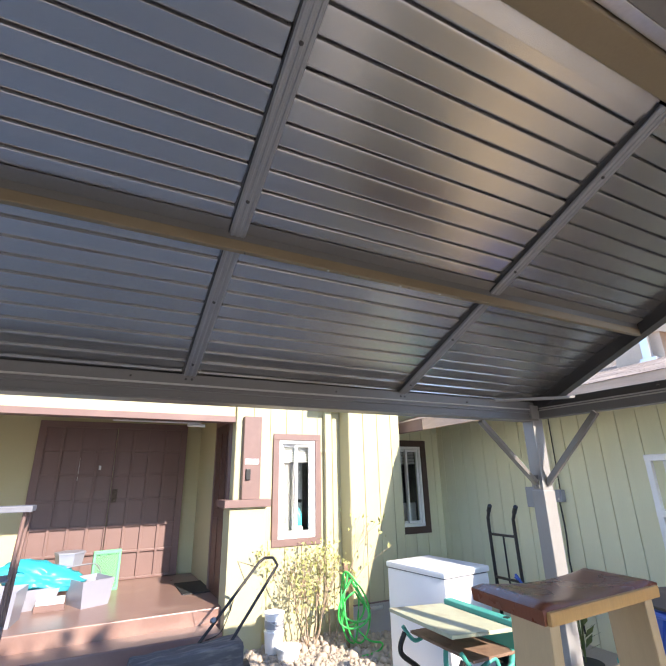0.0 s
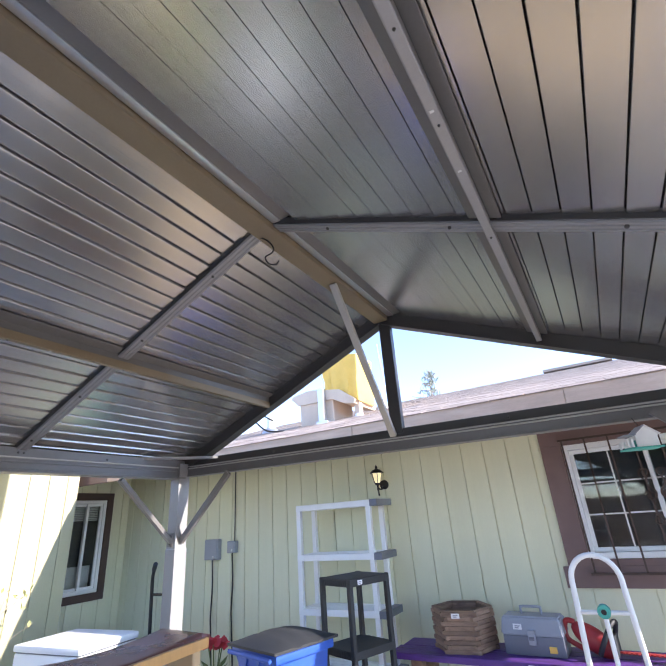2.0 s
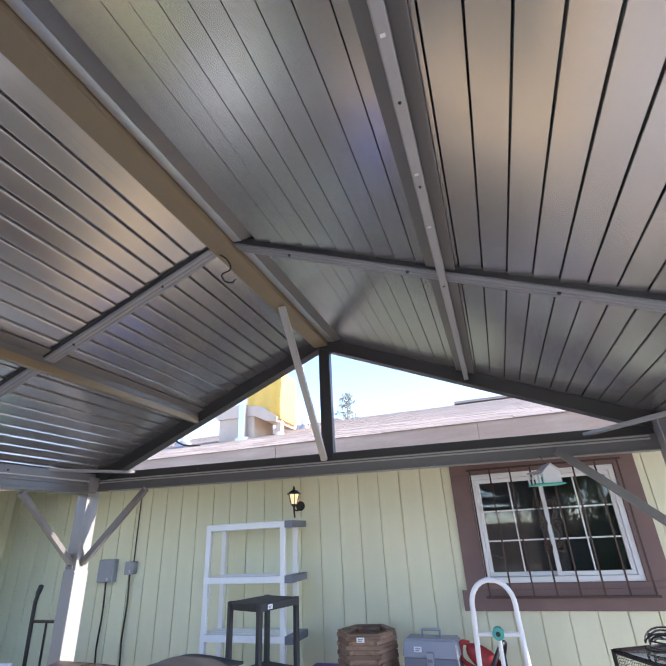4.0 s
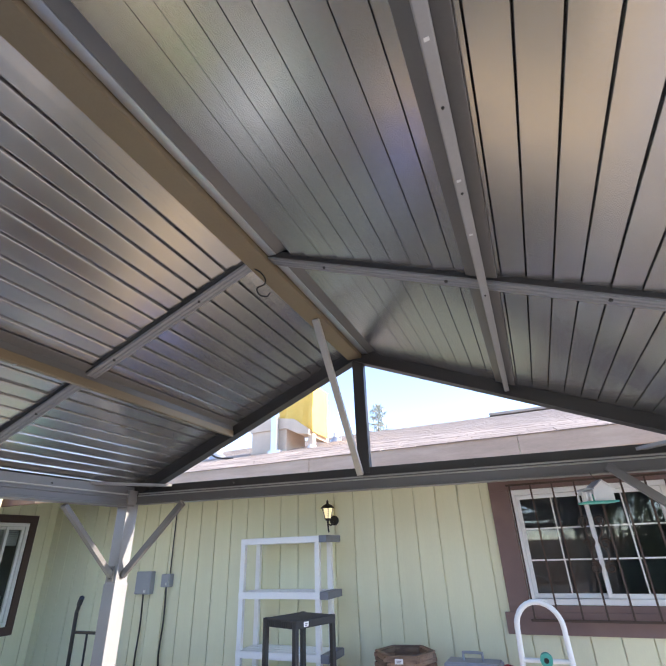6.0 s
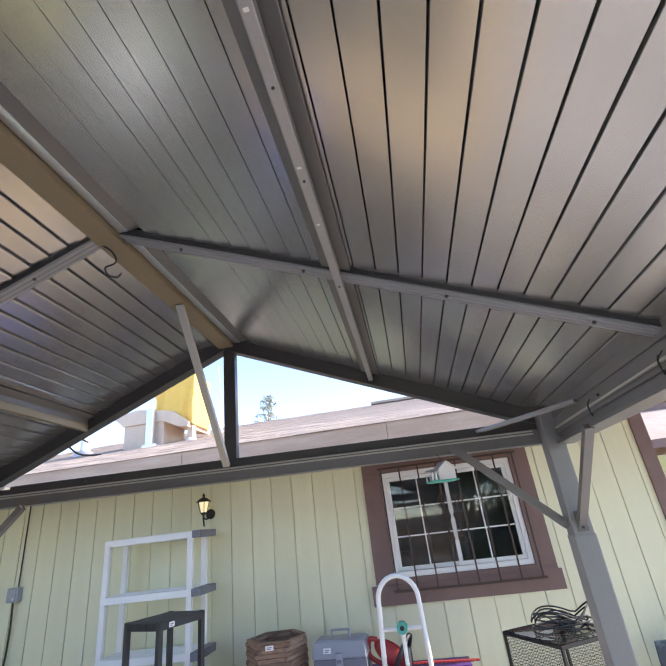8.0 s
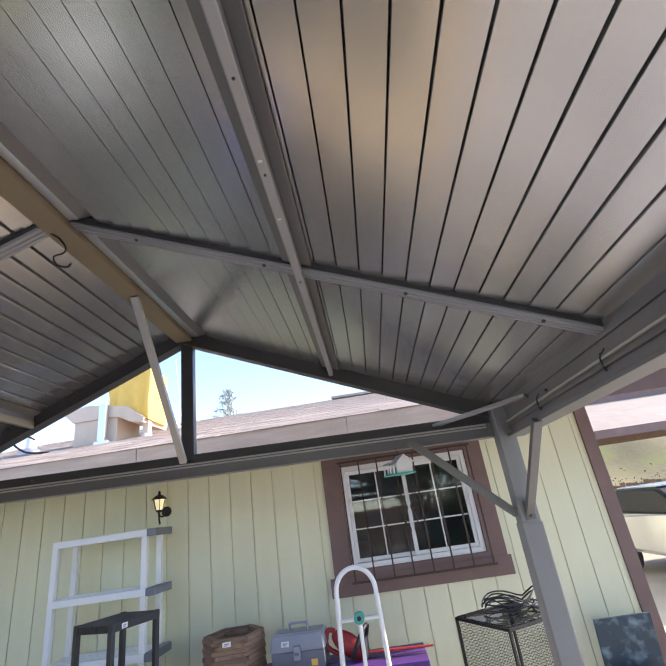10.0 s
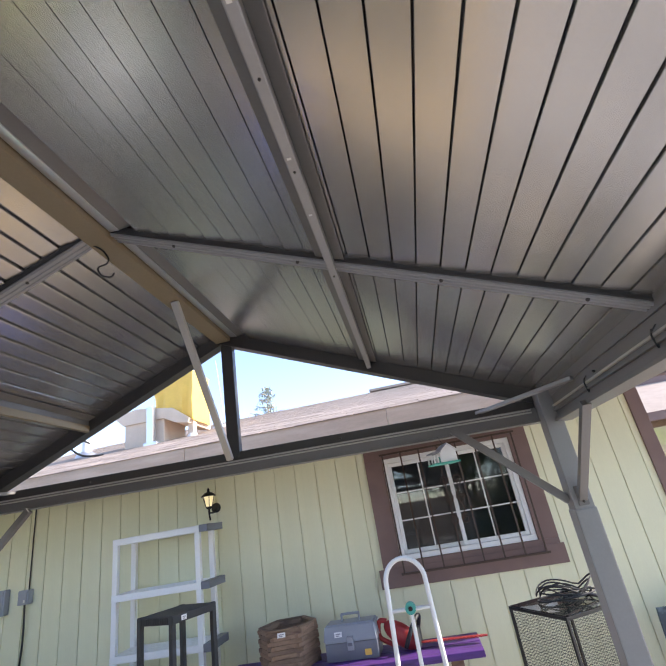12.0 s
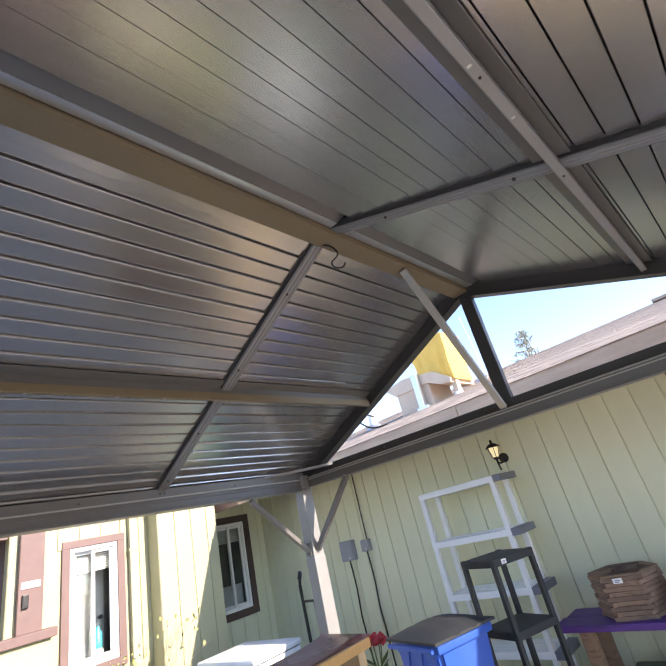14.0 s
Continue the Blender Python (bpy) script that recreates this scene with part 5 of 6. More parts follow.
rock.free()
verts, faces = [], []
for k in range(2200):
    x, y = rng.uniform(-4.83, -3.75), rng.uniform(1.55, 3.5)
    if x < PB + 0.03 and y > 2.97:
        continue
    r = rng.uniform(0.012, 0.036) if rng.random() < 0.94 else rng.uniform(0.04, 0.07)
    m = pose(x, y, r * 0.25, rng.uniform(0, 360), rng.uniform(0, 360), rng.uniform(0, 360)) @ Matrix.Diagonal((r, r * rng.uniform(0.6, 1), r * rng.uniform(0.45, 0.8), 1))
    o = len(verts)
    verts += [m @ (c * rng.uniform(0.85, 1.1)) for c in rv]
    faces += [[o + i for i in f] for f in rf]
me = bpy.data.meshes.new("river_rocks")
me.from_pydata(verts, [], faces)
me.materials.append(M_ROCK)
me.shade_smooth()
tagged(new("river_rocks", me), "tan and grey river rocks in the planting bed", "rocks", kind="stuff")
bm.free()


def leaf_mesh(name, points, size, material, rng, long=1.7):
    """Many small folded leaves at the given points, as one mesh."""
    vs, fs = [], []
    for p in points:
        q = Euler((rng.uniform(0, 6.3), rng.uniform(0, 6.3), rng.uniform(0, 6.3))).to_matrix()
        s = size * rng.uniform(0.6, 1.3)
        o = len(vs)
        for c in ((-0.5 * long, 0, 0), (0, -0.5, 0.12), (0.5 * long, 0, 0), (0, 0.5, 0.12)):
            vs.append(Vector(p) + q @ (Vector(c) * s))
        fs += [(o, o + 1, o + 2), (o, o + 2, o + 3)]
    m = bpy.data.meshes.new(name)
    m.from_pydata(vs, [], fs)
    m.materials.append(material)
    return m


def grow(bm, p, d, length, r, depth, tips, rng, spread=0.7):
    q = p + d * length
    tube(bm, [p, (p + q) / 2 + Vector((rng.uniform(-1, 1), rng.uniform(-1, 1), 0)) * length * 0.06, q], [r, r * 0.85, r * 0.7], 5)
    tips.append(q)
    if depth:
        for _ in range(3 if depth > 1 else 2):
            e = (d + Vector((rng.uniform(-1, 1), rng.uniform(-1, 1), rng.uniform(-0.2, 0.7))) * spread).normalized()
            grow(bm, q, e, length * rng.uniform(0.6, 0.85), r * 0.65, depth - 1, tips, rng, spread)


def shrub(name, label, at, height, seed, leaves, leaf_size, stems=6):
    rng = random.Random(seed)
    t = thing(name, label, "shrub", at)
    bm, tips = bmesh.new(), []
    for k in range(stems):
        a = rng.uniform(0, 6.3)
        d = Vector((0.35 * math.cos(a), 0.35 * math.sin(a), 1)).normalized()
        grow(bm, Vector((0.04 * math.cos(a), 0.04 * math.sin(a), 0)), d, height * rng.uniform(0.3, 0.42), 0.0075, 3, tips, rng, 0.6)
    part("branch", bm, M_PALETWIG, t, "bare tan twigs")
    pts = []
    for k in range(leaves):
        c = rng.choice(tips)
        pts.append(c + Vector((rng.gauss(0, 0.05), rng.gauss(0, 0.06), rng.gauss(0, 0.06))))
    ob = new("leaves", leaf_mesh("leaves", pts, leaf_size, M_DRYLEAF, rng))
    ob.parent = t
    tagged(ob, "yellow green leaves", kind="stuff")
    return t


shrub("dry_shrub", "half bare dry shrub with yellow green leaves by the wall", (-4.55, 2.45, 0.0), 0.95, 5, 900, 0.024, 6)
shrub("vine", "thin climbing vine on the wall corner", (-4.62, 2.72, 0.0), 1.35, 9, 60, 0.032, 2)

# lawn sweeper in front of the steps
lw = thing("lawn_sweeper", "old push lawn sweeper with grey hopper and black handle", "lawn sweeper", (-3.62, 1.0, 0.0), 0)
bm = bmesh.new()
box(bm, -0.13, 0.13, -0.40, 0.42, 0.26, 0.46, 0.04)
M_CANVAS = mat("weathered_canvas", (0.075, 0.075, 0.085), 0.8, 0, 0.3, 6, 0.15, 40, 0.5, stretch=(5, 0.7, 5), dirt=(0.30, 0.28, 0.26), damt=0.6, dscale=5)
bmesh.ops.subdivide_edges(bm, edges=[e for e in bm.edges if e.calc_length() > 0.1], cuts=8, use_grid_fill=True)
for v in bm.verts:
    v.co += Vector((0.012 * noise.noise(v.co * 9), 0, 0.018 * noise.noise(v.co * 7) + 0.05 * v.co.y))
part("hopper", bm, M_CANVAS, lw, "dusty weathered dark hopper", 40)
for y in (-0.43, 0.45):
    part("wheel", tube(bmesh.new(), [(0, y - 0.03, 0.16), (0, y + 0.03, 0.16)], 0.16, 20), M_BLKPL, lw)
part("axle", tube(bmesh.new(), [(0, -0.43, 0.16), (0, 0.45, 0.16)], 0.03, 8), M_BLACK, lw)
part("frame_plate", blk(-0.08, 0.08, -0.38, 0.40, 0.17, 0.27, 0.01), M_BLACK, lw)
a, b, c, d = (-0.1, 0.10, 0.44), (-0.35, 0.72, 0.98), (-0.22, 0.80, 0.93), (0.05, 0.32, 0.46)
part("handle_frame", tube(bmesh.new(), [a, (-0.33, 0.66, 0.95), b, (-0.29, 0.78, 0.985), c, (-0.2, 0.76, 0.89), d], 0.013, 8), M_BLACK, lw, "", 50)
part("cable", tube(bmesh.new(), curve((-0.2, 0.4, 0.7), (-0.15, 0.3, 0.5), (-0.05, 0.15, 0.48)), 0.004, 5), M_BLACK, lw)
part("grip_wire", tube(bmesh.new(), [(-0.25, 0.52, 0.80), (-0.30, 0.45, 0.98), (-0.33, 0.62, 0.92)], 0.004, 5), M_BLACK, lw)
part("knob", tube(bmesh.new(), [(-0.16, 0.22, 0.58), (-0.1, 0.22, 0.6)], 0.02, 8), M_GREYPL, lw)

# porch clutter
tp = thing("tarp_bundle", "crumpled turquoise tarp heaped on the porch", "tarp", (-5.95, -0.20, PORCH + 0.16))
bm = bmesh.new()
bmesh.ops.create_icosphere(bm, subdivisions=4, radius=1.0)
for v in bm.verts:
    c = v.co.copy()
    w = c + 0.35 * Vector((noise.noise(c * 1.4), noise.noise(c * 1.4 + Vector((5, 0, 0))), noise.noise(c * 1.4 + Vector((0, 9, 0)))))
    fold = 0.5 - abs(noise.noise(Vector((w.x * 1.3, w.y * 2.4 + w.z * 1.2, w.z * 1.3))))
    f = 0.85 + 0.2 * noise.noise(c * 1.3) + 0.45 * fold + 0.05 * noise.noise(w * 5)
    v.co = Vector((c.x * 0.25 * f, c.y * 0.40 * f, max(-0.02, 0.13 + c.z * 0.15 * f - 0.10 * c.y)))
part("tarp", bm, M_TEALBAG, tp, "", 55)


def tub(name, label, at, turn, w, d, h, material, tilt=0):
    t = thing(name, label, "container", at, turn)
    bm = bmesh.new()
    lo = [bm.verts.new((x * w * 0.42, y * d * 0.42, 0)) for x, y in ((-1, -1), (1, -1), (1, 1), (-1, 1))]
    hi = [bm.verts.new((x * w * 0.5, y * d * 0.5, h)) for x, y in ((-1, -1), (1, -1), (1, 1), (-1, 1))]
    inn = [bm.verts.new((x * w * 0.48, y * d * 0.48, h)) for x, y in ((-1, -1), (1, -1), (1, 1), (-1, 1))]
    bot = [bm.verts.new((x * w * 0.40, y * d * 0.40, 0.01)) for x, y in ((-1, -1), (1, -1), (1, 1), (-1, 1))]
    bm.faces.new(lo[::-1]), bm.faces.new(bot)
    for r0, r1 in ((lo, hi), (hi, inn), (inn, bot)):
        for k in range(4):
            bm.faces.new((r0[k], r0[(k + 1) % 4], r1[(k + 1) % 4], r1[k]))
    part("tub_body", bm, material, t)
    return t


tub("storage_tub", "milky clear plastic storage tub on the porch", (-5.75, 0.30, PORCH), 25, 0.42, 0.34, 0.26, M_CLEAR)
tub("storage_tub", "milky clear plastic storage tub under the tarp", (-5.95, -0.32, PORCH), 10, 0.5, 0.6, 0.20, M_CLEAR)
tub("storage_tub", "white plastic tub beside the rack", (-5.3, -0.45, PORCH), -8, 0.4, 0.35, 0.3, M_CLEAR)
hb = thing("hexagonal_tub", "milky white hexagonal container tipped on its side", "container", (-6.2, 0.05, PORCH + 0.34), 20)
part("shell", lathe(bmesh.new(), [(0.14, 0), (0.16, 0.13), (0.17, 0.13), (0.17, 0.15), (0.1, 0.15)], 6), M_CLEAR, hb)
cr = thing("green_crate", "mint green perforated plastic crate standing upright", "crate", (-6.35, 0.46, PORCH), 12)
for x0, x1, y0, y1, z0, z1 in ((-0.02, 0.02, -0.16, 0.16, 0, 0.03), (-0.02, 0.02, -0.16, 0.16, 0.42, 0.46), (-0.02, 0.02, -0.16, -0.13, 0.03, 0.42), (-0.02, 0.02, 0.13, 0.16, 0.03, 0.42)):
    part("crate_rim", blk(x0, x1, y0, y1, z0, z1, 0.004), M_MINT, cr)
bm = bmesh.new()
for k in range(-9, 14):
    for sgn in (-1, 1):
        a, b = [], None
        y0, z0 = -0.13, 0.03 + k * 0.033 + (0 if sgn > 0 else 0.26)
        y1, z1 = 0.13, z0 + sgn * 0.26
        if z0 != z1:
            ts = sorted(((0.03 - z0) / (z1 - z0), (0.42 - z0) / (z1 - z0)))
            t0, t1 = max(0, ts[0]), min(1, ts[1])
            if t1 - t0 > 0.02:
                bar(bm, (0.012, y0 + (y1 - y0) * t0, z0 + (z1 - z0) * t0), (0.012, y0 + (y1 - y0) * t1, z0 + (z1 - z0) * t1), 0.008, 0.01, 0, (1, 0, 0))
tagged(part("lattice", bm, M_MINT, cr, "diamond lattice"), kind="stuff")
cable = thing("grey_cable", "grey coiled cable over the tubs", "cable", (-6.0, 0.2, PORCH + 0.3))
part("cord", tube(bmesh.new(), curve((0.0, -0.35, 0.02), (-0.02, 0.0, 0.06), (0.0, 0.15, 0.05), (0.02, 0.2, -0.06), (-0.02, 0.1, -0.12), (0.0, 0.16, -0.2)), 0.008, 6), M_GREYPL, cable, "", 50)
box_t = thing("cardboard_box", "small brown box with papers beside the tub", "box", (-5.72, -0.05, PORCH))
part("carton", blk(-0.12, 0.12, -0.14, 0.14, 0, 0.06, 0.004), M_TRIM, box_t)
part("papers", blk(-0.11, 0.11, -0.13, 0.13, 0.061, 0.10, 0.006), M_PAPER, box_t, "white papers")

rk = thing("metal_rack", "dark brown metal rack with a glass shelf", "rack", (-3.2, -0.36, 0.0))
for x, y in ((-0.02, 0.20), (0.10, 0.19), (-0.02, -0.4), (0.10, -0.4)):
    part("upright", tube(bmesh.new(), [(x, y - 0.05, 0), (x, y + 0.03, 1.52)], 0.012, 6), M_TRIM, rk)
part("top_rail", blk(-0.06, 0.16, -0.45, 0.26, 1.50, 1.535, 0.004), M_GREYPL, rk, "dusty grey top shelf")
part("mid_shelf", blk(-0.06, 0.16, -0.45, 0.2, 1.12, 1.13, 0.002), M_GREYPL, rk)
part("bottle_crate", blk(-0.05, 0.12, -0.42, 0.08, 1.131, 1.4, 0.02), M_CLEAR, rk, "milky container on the shelf")
bx = thing("grey_cart", "grey weathered cart with a dark tray top", "cart", (-2.95, -0.30, 0.0))
part("cart_body", blk(-0.2, 0.2, -0.4, 0.13, 0.1, 0.82, 0.012), M_TOOLTOP, bx)
part("cart_tray", blk(-0.22, 0.22, -0.42, 0.15, 0.82, 0.87, 0.008), M_GREYPL, bx)

# ---- on the house roof ----
def roof_z(y):
    return EZ + 0.087 + P * (y - EY)


ch = thing("chimney", "tan stucco chimney with a yellow tarp on the roof", "chimney", (-2.52, 6.2, roof_z(6.2)))
part("chimney_body", blk(-0.30, 0.27, -0.27, 0.32, -0.22, 0.26, 0.008), M_CHIM, ch)
bm = bmesh.new()
prof = [(-0.31, 0.24), (-0.44, 0.36), (-0.40, 0.40), (-0.10, 0.44), (0.40, 0.36), (0.64, 0.18), (0.62, 0.12), (0.45, 0.15), (0.28, 0.24)]
a = [bm.verts.new((x, -0.3, z)) for x, z in prof]
b = [bm.verts.new((x, 0.38, z)) for x, z in prof]
bm.faces.new(a), bm.faces.new(b[::-1])
for k in range(len(prof)):
    bm.faces.new((a[k], a[(k + 1) % len(prof)], b[(k + 1) % len(prof)], b[k]))
part("chimney_crown", bm, M_CHIM, ch, "flared tan stucco crown")
bm = bmesh.new()
prof = [(0.12, 0.36), (0.40, 0.30), (0.67, 0.16), (0.68, 0.86), (0.10, 0.98)]
a = [bm.verts.new((x, -0.24, z)) for x, z in prof]
b = [bm.verts.new((x, 0.30, z)) for x, z in prof]
bm.faces.new(a), bm.faces.new(b[::-1])
for k in range(5):
    bm.faces.new((a[k], a[(k + 1) % 5], b[(k + 1) % 5], b[k]))
bmesh.ops.triangulate(bm, faces=list(bm.faces))
bmesh.ops.subdivide_edges(bm, edges=list(bm.edges), cuts=6, use_grid_fill=True)
for v in bm.verts:
    fold = 0.022 * math.sin(v.co.x * 34 + 2 * noise.noise(v.co * 4))
    v.co += Vector((0.3 * noise.noise(v.co * 6) * 0.05, noise.noise(v.co * 5 + Vector((7, 0, 0))) * 0.03 + fold, 0))
part("yellow_tarp", bm, M_YELLOW, ch, "bright yellow tarp hanging in soft folds", 50)
part("steel_post", blk(0.09, 0.18, -0.40, -0.33, -0.10, 0.40, 0.006), M_GALV, ch, "galvanised steel post")
part("post_foot", blk(0.06, 0.24, -0.42, -0.30, -0.12, -0.07, 0.006), M_GALV, ch)
part("leg", blk(0.57, 0.65, -0.2, -0.1, -0.10, 0.16, 0.01), M_CHIM, ch)
part("leg_boot", lathe(bmesh.new(), [(0.09, -0.12), (0.085, -0.06), (0.05, 0.0)], 12, (0.61, -0.15, 0)), M_WHITE, ch, "white flashing boot", 40)
for nm, x, y, h, r in (("vent_pipe", -2.06, 7.3, 0.14, 0.05), ("vent_pipe", -3.75, 6.4, 0.22, 0.07)):
    v = thing(nm, "white roof vent pipe with flashing", "vent", (x, y, roof_z(y)))
    part("pipe", tube(bmesh.new(), [(0, 0, -0.03), (0, 0, h)], r, 12), M_WHITE, v, "", 40)
    part("flashing", lathe(bmesh.new(), [(r * 2.2, -0.04), (r * 2, 0.01), (r * 1.1, 0.06)], 12), M_GALV, v, "", 40)
ant = thing("antenna_mast", "thin white antenna mast on the roof", "antenna", (-1.92, 7.2, roof_z(7.2)))
part("mast", tube(bmesh.new(), [(0, 0, -0.02), (-0.05, 0, 0.6), (-0.10, 0, 1.15)], 0.006, 6), M_WHITE, ant)
rc = thing("roof_cable", "black cable lying over the roof edge", "cable", (-3.3, 5.2, roof_z(5.2)))
part("cord", tube(bmesh.new(), curve((0.45, 0.35, 0.1), (0.25, 0.2, 0.12), (0.1, 0.1, 0.3), (0.0, 0.3, 0.42), (-0.1, 0.8, 0.4)), 0.012, 6), M_BLACK, rc, "", 50)
rg = thing("ridge_vent", "long brown ridge vent on the roof", "vent", (0.9, RY - 0.15, roof_z(RY - 0.15)))
part("vent_cap", blk(-0.6, 0.6, -0.2, 0.2, -0.02, 0.035, 0.01), M_SHINGLE, rg)

# ---- trees ----
def conifer(at, h, seed):
    rng = random.Random(seed)
    t = thing("conifer_tree", "tall conifer behind the roof, paled by haze in its colour", "tree", at)
    part("trunk", tube(bmesh.new(), [(0, 0, 0), (0, 0, h * 0.5), (0, 0, h)], [h * 0.018, h * 0.011, 0.02], 7), M_TWIG, t)
    bm, pts = bmesh.new(), []
    for k in range(72):
        z = h * (0.25 + 0.75 * k / 72)
        L = (h - z) * 0.52 * rng.uniform(0.35, 1.2) + 0.15
        a = k * 2.4 + rng.uniform(-0.3, 0.3)
        d = Vector((math.cos(a), math.sin(a), rng.uniform(-0.15, 0.3)))
        p = Vector((0, 0, z))
        tube(bm, [p, p + d * L * 0.6, p + d * L + Vector((0, 0, 0.1 * L))], [0.05, 0.03, 0.01], 4)
        for j in range(20):
            u = rng.uniform(0.15, 1.0)
            pts.append(p + d * L * u + Vector((rng.gauss(0, 0.14), rng.gauss(0, 0.14), rng.gauss(-0.1, 0.1))) * (1.2 - 0.5 * u))
    part("limbs", bm, M_TWIG, t)
    ob = new("crown", leaf_mesh("crown", pts, 0.075, M_PINE, rng, 5.0))
    ob.parent = t
    tagged(ob, "drooping conifer foliage", kind="stuff")
    return t


def broadleaf(name, label, at, h, seed, n=3200, size=0.16):
    rng = random.Random(seed)
    t = thing(name, label, "tree", at)
    bm, tips = bmesh.new(), []
    grow(bm, Vector((0, 0, 0)), Vector((0, 0, 1)), h * 0.33, h * 0.03, 4, tips, rng, 0.85)
    part("trunk", bm, M_TWIG, t)
    pts = []
    for k in range(n):
        c = rng.choice(tips[1:])
        pts.append(c + Vector((rng.gauss(0, 1), rng.gauss(0, 1), rng.gauss(0, 0.8))) * h * 0.055)
    ob = new("crown", leaf_mesh("crown", pts, size, M_LEAF, rng))
    ob.parent = t
    tagged(ob, "dense green crown", kind="stuff")
    return t


conifer((-8.1, 30.0, 0.0), 10.9, 2)
broadleaf("yard_tree", "green garden tree across the yard", (-1.0, -11.0, 0.0), 6.0, 21)
broadleaf("yard_tree", "green garden tree across the yard", (2.6, -6.5, 0.0), 4.2, 22, 5000, 0.12)
# next two trees are added out of view to block sun from the patio
broadleaf("yard_tree", "unseen leafy green tree added to shade the patio", (5.4, 0.6, 0.0), 5.4, 24, 9000, 0.22)
broadleaf("yard_tree", "unseen leafy green tree added to shade the patio", (5.6, -2.4, 0.0), 5.4, 27, 9000, 0.22)
rng = random.Random(40)
lv = []
for k in range(9000):
    x = rng.uniform(2.0, 7.5)
    lv.append(Vector((x, -6.2 + rng.gauss(0, 0.35), abs(rng.gauss(0.9, 0.6)) * (0.8 + 0.4 * math.sin(x * 2.1)))))
tagged(new("hedge", leaf_mesh("hedge", lv, 0.11, M_LEAF, rng)), "uneven green hedge across the yard", "hedge", kind="stuff")
broadleaf("yard_tree", "wide green tree beside the far fence", (7.0, -10.0, 0.0), 6.5, 23)

# ---- beyond the house corner ----
fn = thing("fence", "weathered brown wooden board fence", "fence", (0, 0, 0))
fb = None
for k in range(60):
    x = 4.2 + k * 0.15
    if fb is None:
        ob = part("fence_board", blk(-0.068, 0.068, -0.01, 0.01, 0.0, 1.5, 0.004), M_WOODF, fn)
        fb = ob.data
    else:
        ob = new("fence_board", fb)
        ob.parent = fn
    ob.location = (x, 13.0 + 0.004 * (k % 3), -0.02 * (k % 4))
for z in (0.35, 1.15):
    part("fence_rail", blk(4.1, 13.2, 13.02, 13.06, z, z + 0.08, 0.004), M_WOODF, fn)
M_HILL = mat("dry_hill", (0.20, 0.165, 0.085), 0.95, 0, 0.35, 0.5, 0.2, 6, 0.5, dirt=(0.22, 0.24, 0.06), damt=0.8, dscale=0.6)
bm = bmesh.new()
bmesh.ops.create_grid(bm, x_segments=40, y_segments=20, size=1.0)
for v in bm.verts:
    x, y = 12 + v.co.x * 22, 27 + v.co.y * 11
    z = 5.2 * math.exp(-((y - 30) / 7) ** 2) * (1 + 0.3 * noise.noise(Vector((x * 0.2, y * 0.2, 0)))) - 0.3
    v.co = Vector((x, y, z))
tagged(mesh_object("hillside", bm, M_HILL, 60), "dry golden hillside with green patches", "hill", kind="structure")
rng = random.Random(31)
pts = [Vector((rng.uniform(5, 16), rng.uniform(15, 22), 0.0)) for _ in range(90)]
lv = []
for p in pts:
    lv += [p + Vector((rng.gauss(0, 0.5), rng.gauss(0, 0.5), abs(rng.gauss(0.5, 0.4)))) for _ in range(160)]
ob = new("hill_bushes", leaf_mesh("hill_bushes", lv, 0.06, M_LEAF, rng))
tagged(ob, "low green bushes behind the fence", "bushes", kind="stuff")

cp = thing("carport", "carport with shingle roof and brown beams behind the house", "carport", (0, 0, 0))
bm = bmesh.new()
bar(bm, (8.6, 9.7, 2.50), (8.6, 12.3, 3.42), 8.2, 0.06)
part("roof_deck", bm, M_SHINGLE, cp)
part("fascia", blk(4.5, 12.7, 9.62, 9.68, 2.38, 2.54, 0.004), M_TRIM, cp, "brown fascia board")
part("ridge_board", blk(4.5, 12.7, 12.3, 12.38, 3.40, 3.75, 0.006), M_TRIM, cp, "brown ridge board")
part("ceiling_beam", blk(4.6, 12.6, 10.6, 10.7, 2.32, 2.45, 0.006), M_OLDWOOD, cp)
for x in (4.75, 8.6, 12.4):
    part("post", blk(x - 0.06, x + 0.06, 10.6, 10.72, 0, 2.32, 0.006), M_OLDWOOD, cp)
for k in range(9):
    x = 5.0 + k * 0.9
    part("rafter", bar(bmesh.new(), (x, 9.75, 2.43), (x, 12.2, 3.29), 0.05, 0.1, 0.003), M_OLDWOOD, cp)

car = thing("parked_car", "silver parked car beside the carport", "car", (6.3, 9.0, 0.0), 90)
bm = bmesh.new()
prof = [(-2.1, 0.35), (-2.15, 0.6), (-2.05, 0.85), (-1.0, 0.95), (-0.4, 1.0), (1.95, 1.0), (2.1, 0.8), (2.1, 0.35)]
a = [bm.verts.new((x, -0.85, z)) for x, z in prof]
b = [bm.verts.new((x, 0.85, z)) for x, z in prof]
n = len(prof)
bm.faces.new(a), bm.faces.new(b[::-1])
for k in range(n):
    bm.faces.new((a[k], a[(k + 1) % n], b[(k + 1) % n], b[k]))
bmesh.ops.bevel(bm, geom=list(bm.edges), offset=0.07, segments=3, affect="EDGES")
part("body", bm, M_SILVER, car, "silver painted body", 50)
bm = bmesh.new()
prof = [(-0.9, 0.97), (-0.15, 1.42), (1.2, 1.44), (1.9, 1.0)]
a = [bm.verts.new((x, -0.72, z)) for x, z in prof]
b = [bm.verts.new((x, 0.72, z)) for x, z in prof]
bm.faces.new(a), bm.faces.new(b[::-1])
for k in range(4):
    bm.faces.new((a[k], a[(k + 1) % 4], b[(k + 1) % 4], b[k]))
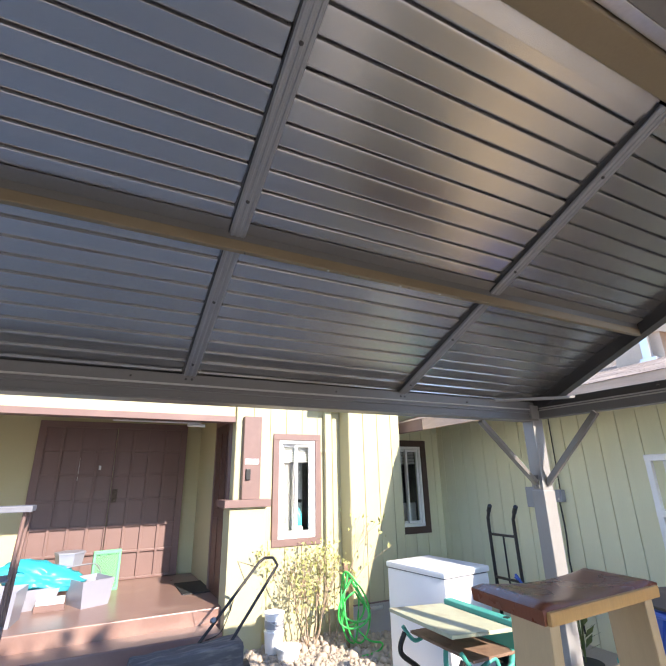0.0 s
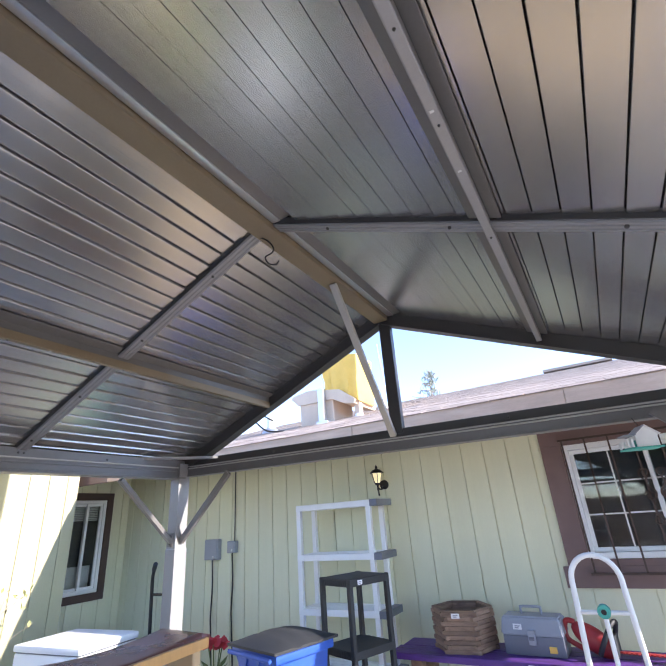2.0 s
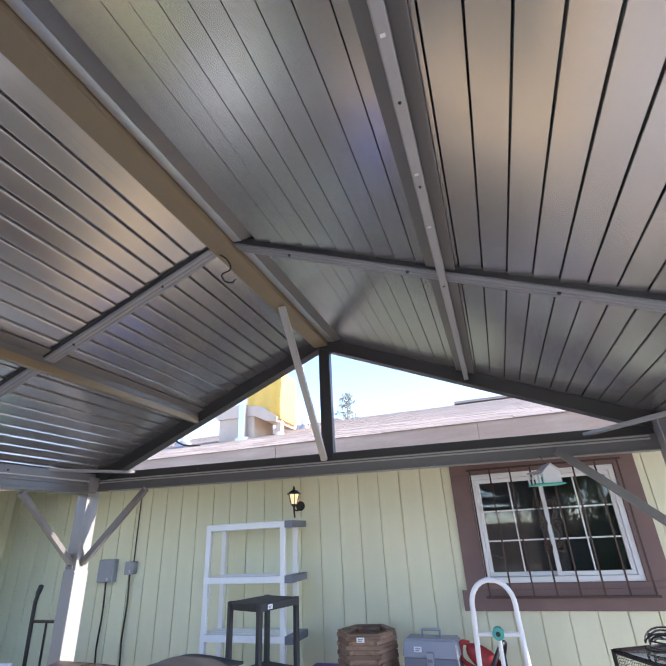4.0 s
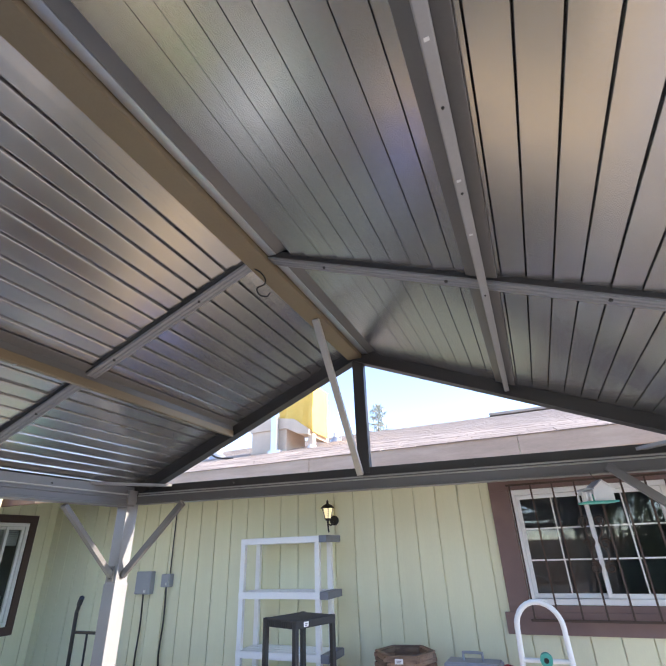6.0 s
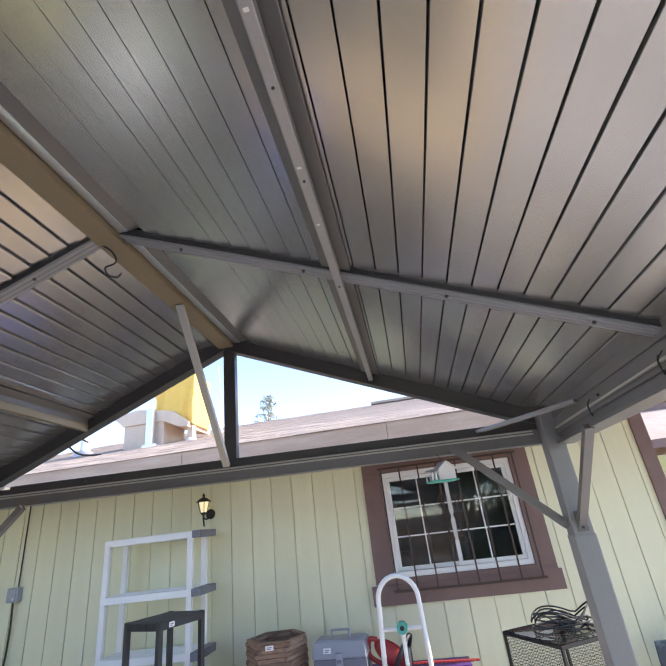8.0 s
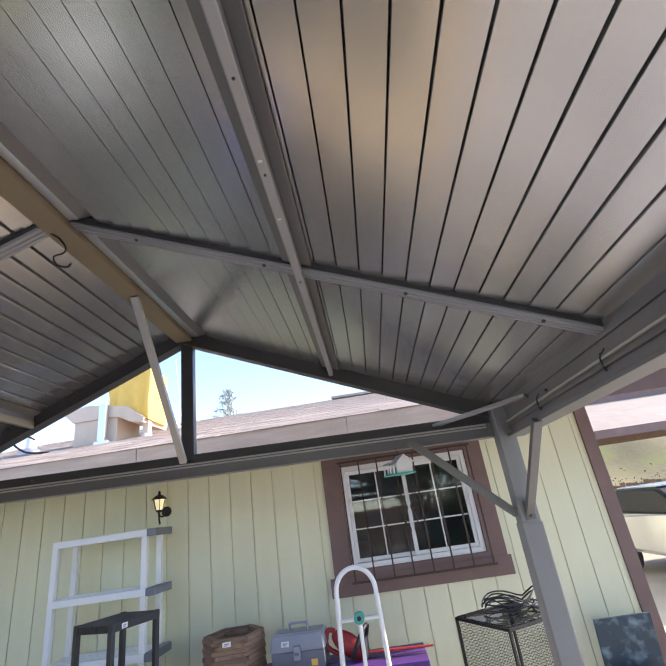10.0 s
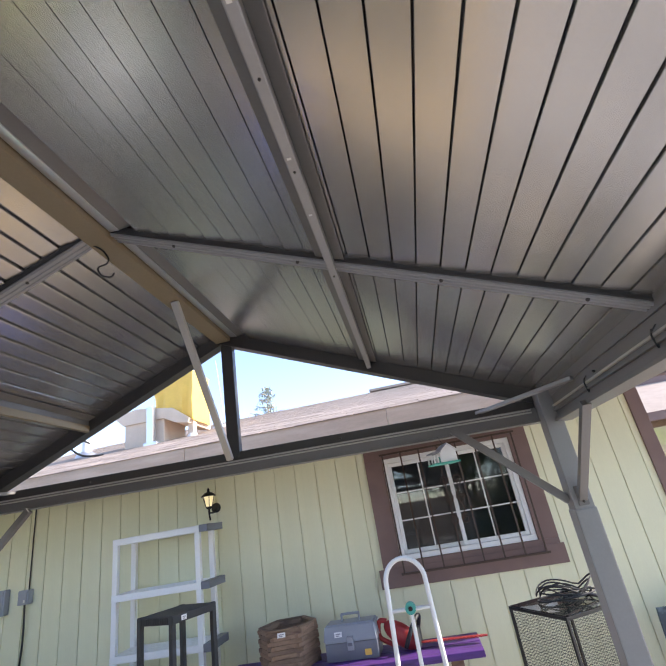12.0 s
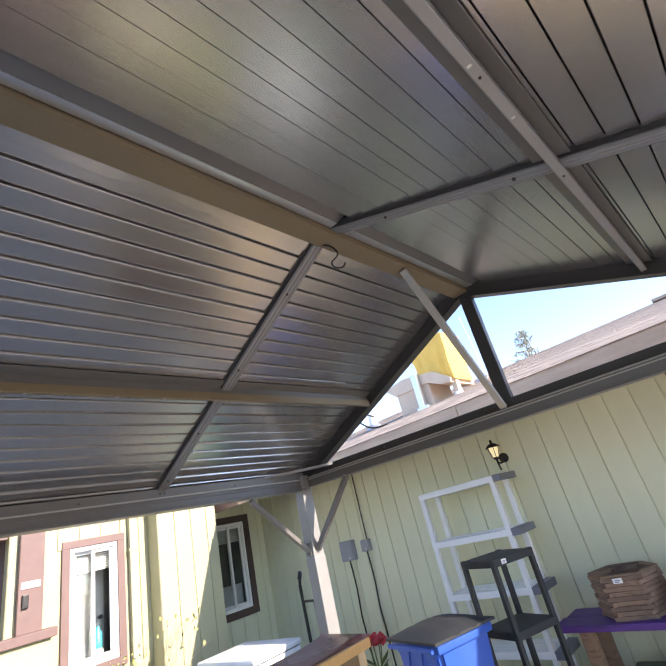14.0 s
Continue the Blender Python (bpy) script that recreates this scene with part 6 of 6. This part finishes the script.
bmesh.ops.bevel(bm, geom=list(bm.edges), offset=0.05, segments=3, affect="EDGES")
part("cabin_glass", bm, M_BLKPL, car, "dark tinted cabin glass", 50)
part("roof_panel", blk(-0.15, 1.2, -0.66, 0.66, 1.425, 1.46, 0.015), M_SILVER, car)
for x in (-1.35, 1.35):
    for y in (-0.8, 0.8):
        w = part("wheel", tube(bmesh.new(), [(x, y - 0.1, 0.32), (x, y + 0.1, 0.32)], 0.32, 22), M_BLKPL, car, "", 40)
        part("rim", tube(bmesh.new(), [(x, y - 0.11, 0.32), (x, y + 0.11, 0.32)], 0.19, 16), M_GALV, w, "", 40)

# back fence, behind the camera
bf = thing("back_fence", "weathered brown wooden board fence closing the yard", "fence", (0, 0, 0))
fb = None
for k in range(130):
    if fb is None:
        ob = part("fence_board", blk(-0.09, 0.09, -0.01, 0.01, 0.0, 1.75, 0.004), M_WOODF, bf)
        fb = ob.data
    else:
        ob = new("fence_board", fb)
        ob.parent = bf
    ob.location = (-13 + k * 0.2, -14.0 + 0.004 * (k % 3), 0.0)
for z in (0.4, 1.3):
    part("fence_rail", blk(-13, 13, -14.06, -14.02, z, z + 0.09), M_WOODF, bf)

# ---- shingles of the house roof, nearest courses ----
sl = math.atan(P)
shared = {}
rng = random.Random(6)
n_sh = 0
for c in range(9):
    y = EY - 0.03 + c * 0.15
    x = -5.2 + (c % 2) * 0.15 + rng.uniform(-0.03, 0.03)
    while x < 3.2 and n_sh < 300:
        w = rng.choice((0.24, 0.28, 0.32))
        if w not in shared:
            shared[w] = part("shingle", blk(0, w - 0.008, 0, 0.21, 0, 0.006, 0.001), M_SHINGLE, roof).data
            ob = roof.children[-1]
        else:
            ob = new("shingle", shared[w])
            ob.parent = roof
        ob.matrix_basis = pose(x, y, EZ + 0.090 + P * (y - EY) + rng.uniform(0, 0.003), math.degrees(sl) - 0.5, 0, 0)
        x += w
        n_sh += 1
vs, fs = [], []
for c in range(9, 42):
    y = EY - 0.03 + c * 0.15
    x = -6.1 + (c % 2) * 0.15
    while x < 3.2:
        w = rng.choice((0.24, 0.28, 0.32))
        z = EZ + 0.090 + P * (y - EY) + rng.uniform(0, 0.002)
        o = len(vs)
        dz = P * 0.17
        for zz in (-0.003, 0.0):
            vs += [(x, y, z + 0.0025 + zz), (x + w - 0.01, y, z + 0.0025 + zz), (x + w - 0.01, y + 0.17, z + dz + zz), (x, y + 0.17, z + dz + zz)]
        fs += [(o + 4, o + 5, o + 6, o + 7), (o, o + 1, o + 5, o + 4), (o + 1, o + 2, o + 6, o + 5), (o + 3, o, o + 4, o + 7)]
        x += w
me = bpy.data.meshes.new("shingle_field")
me.from_pydata(vs, [], fs)
me.materials.append(M_SHINGLE)
ob = new("shingle_field", me)
ob.parent = roof
tagged(ob, kind="stuff")
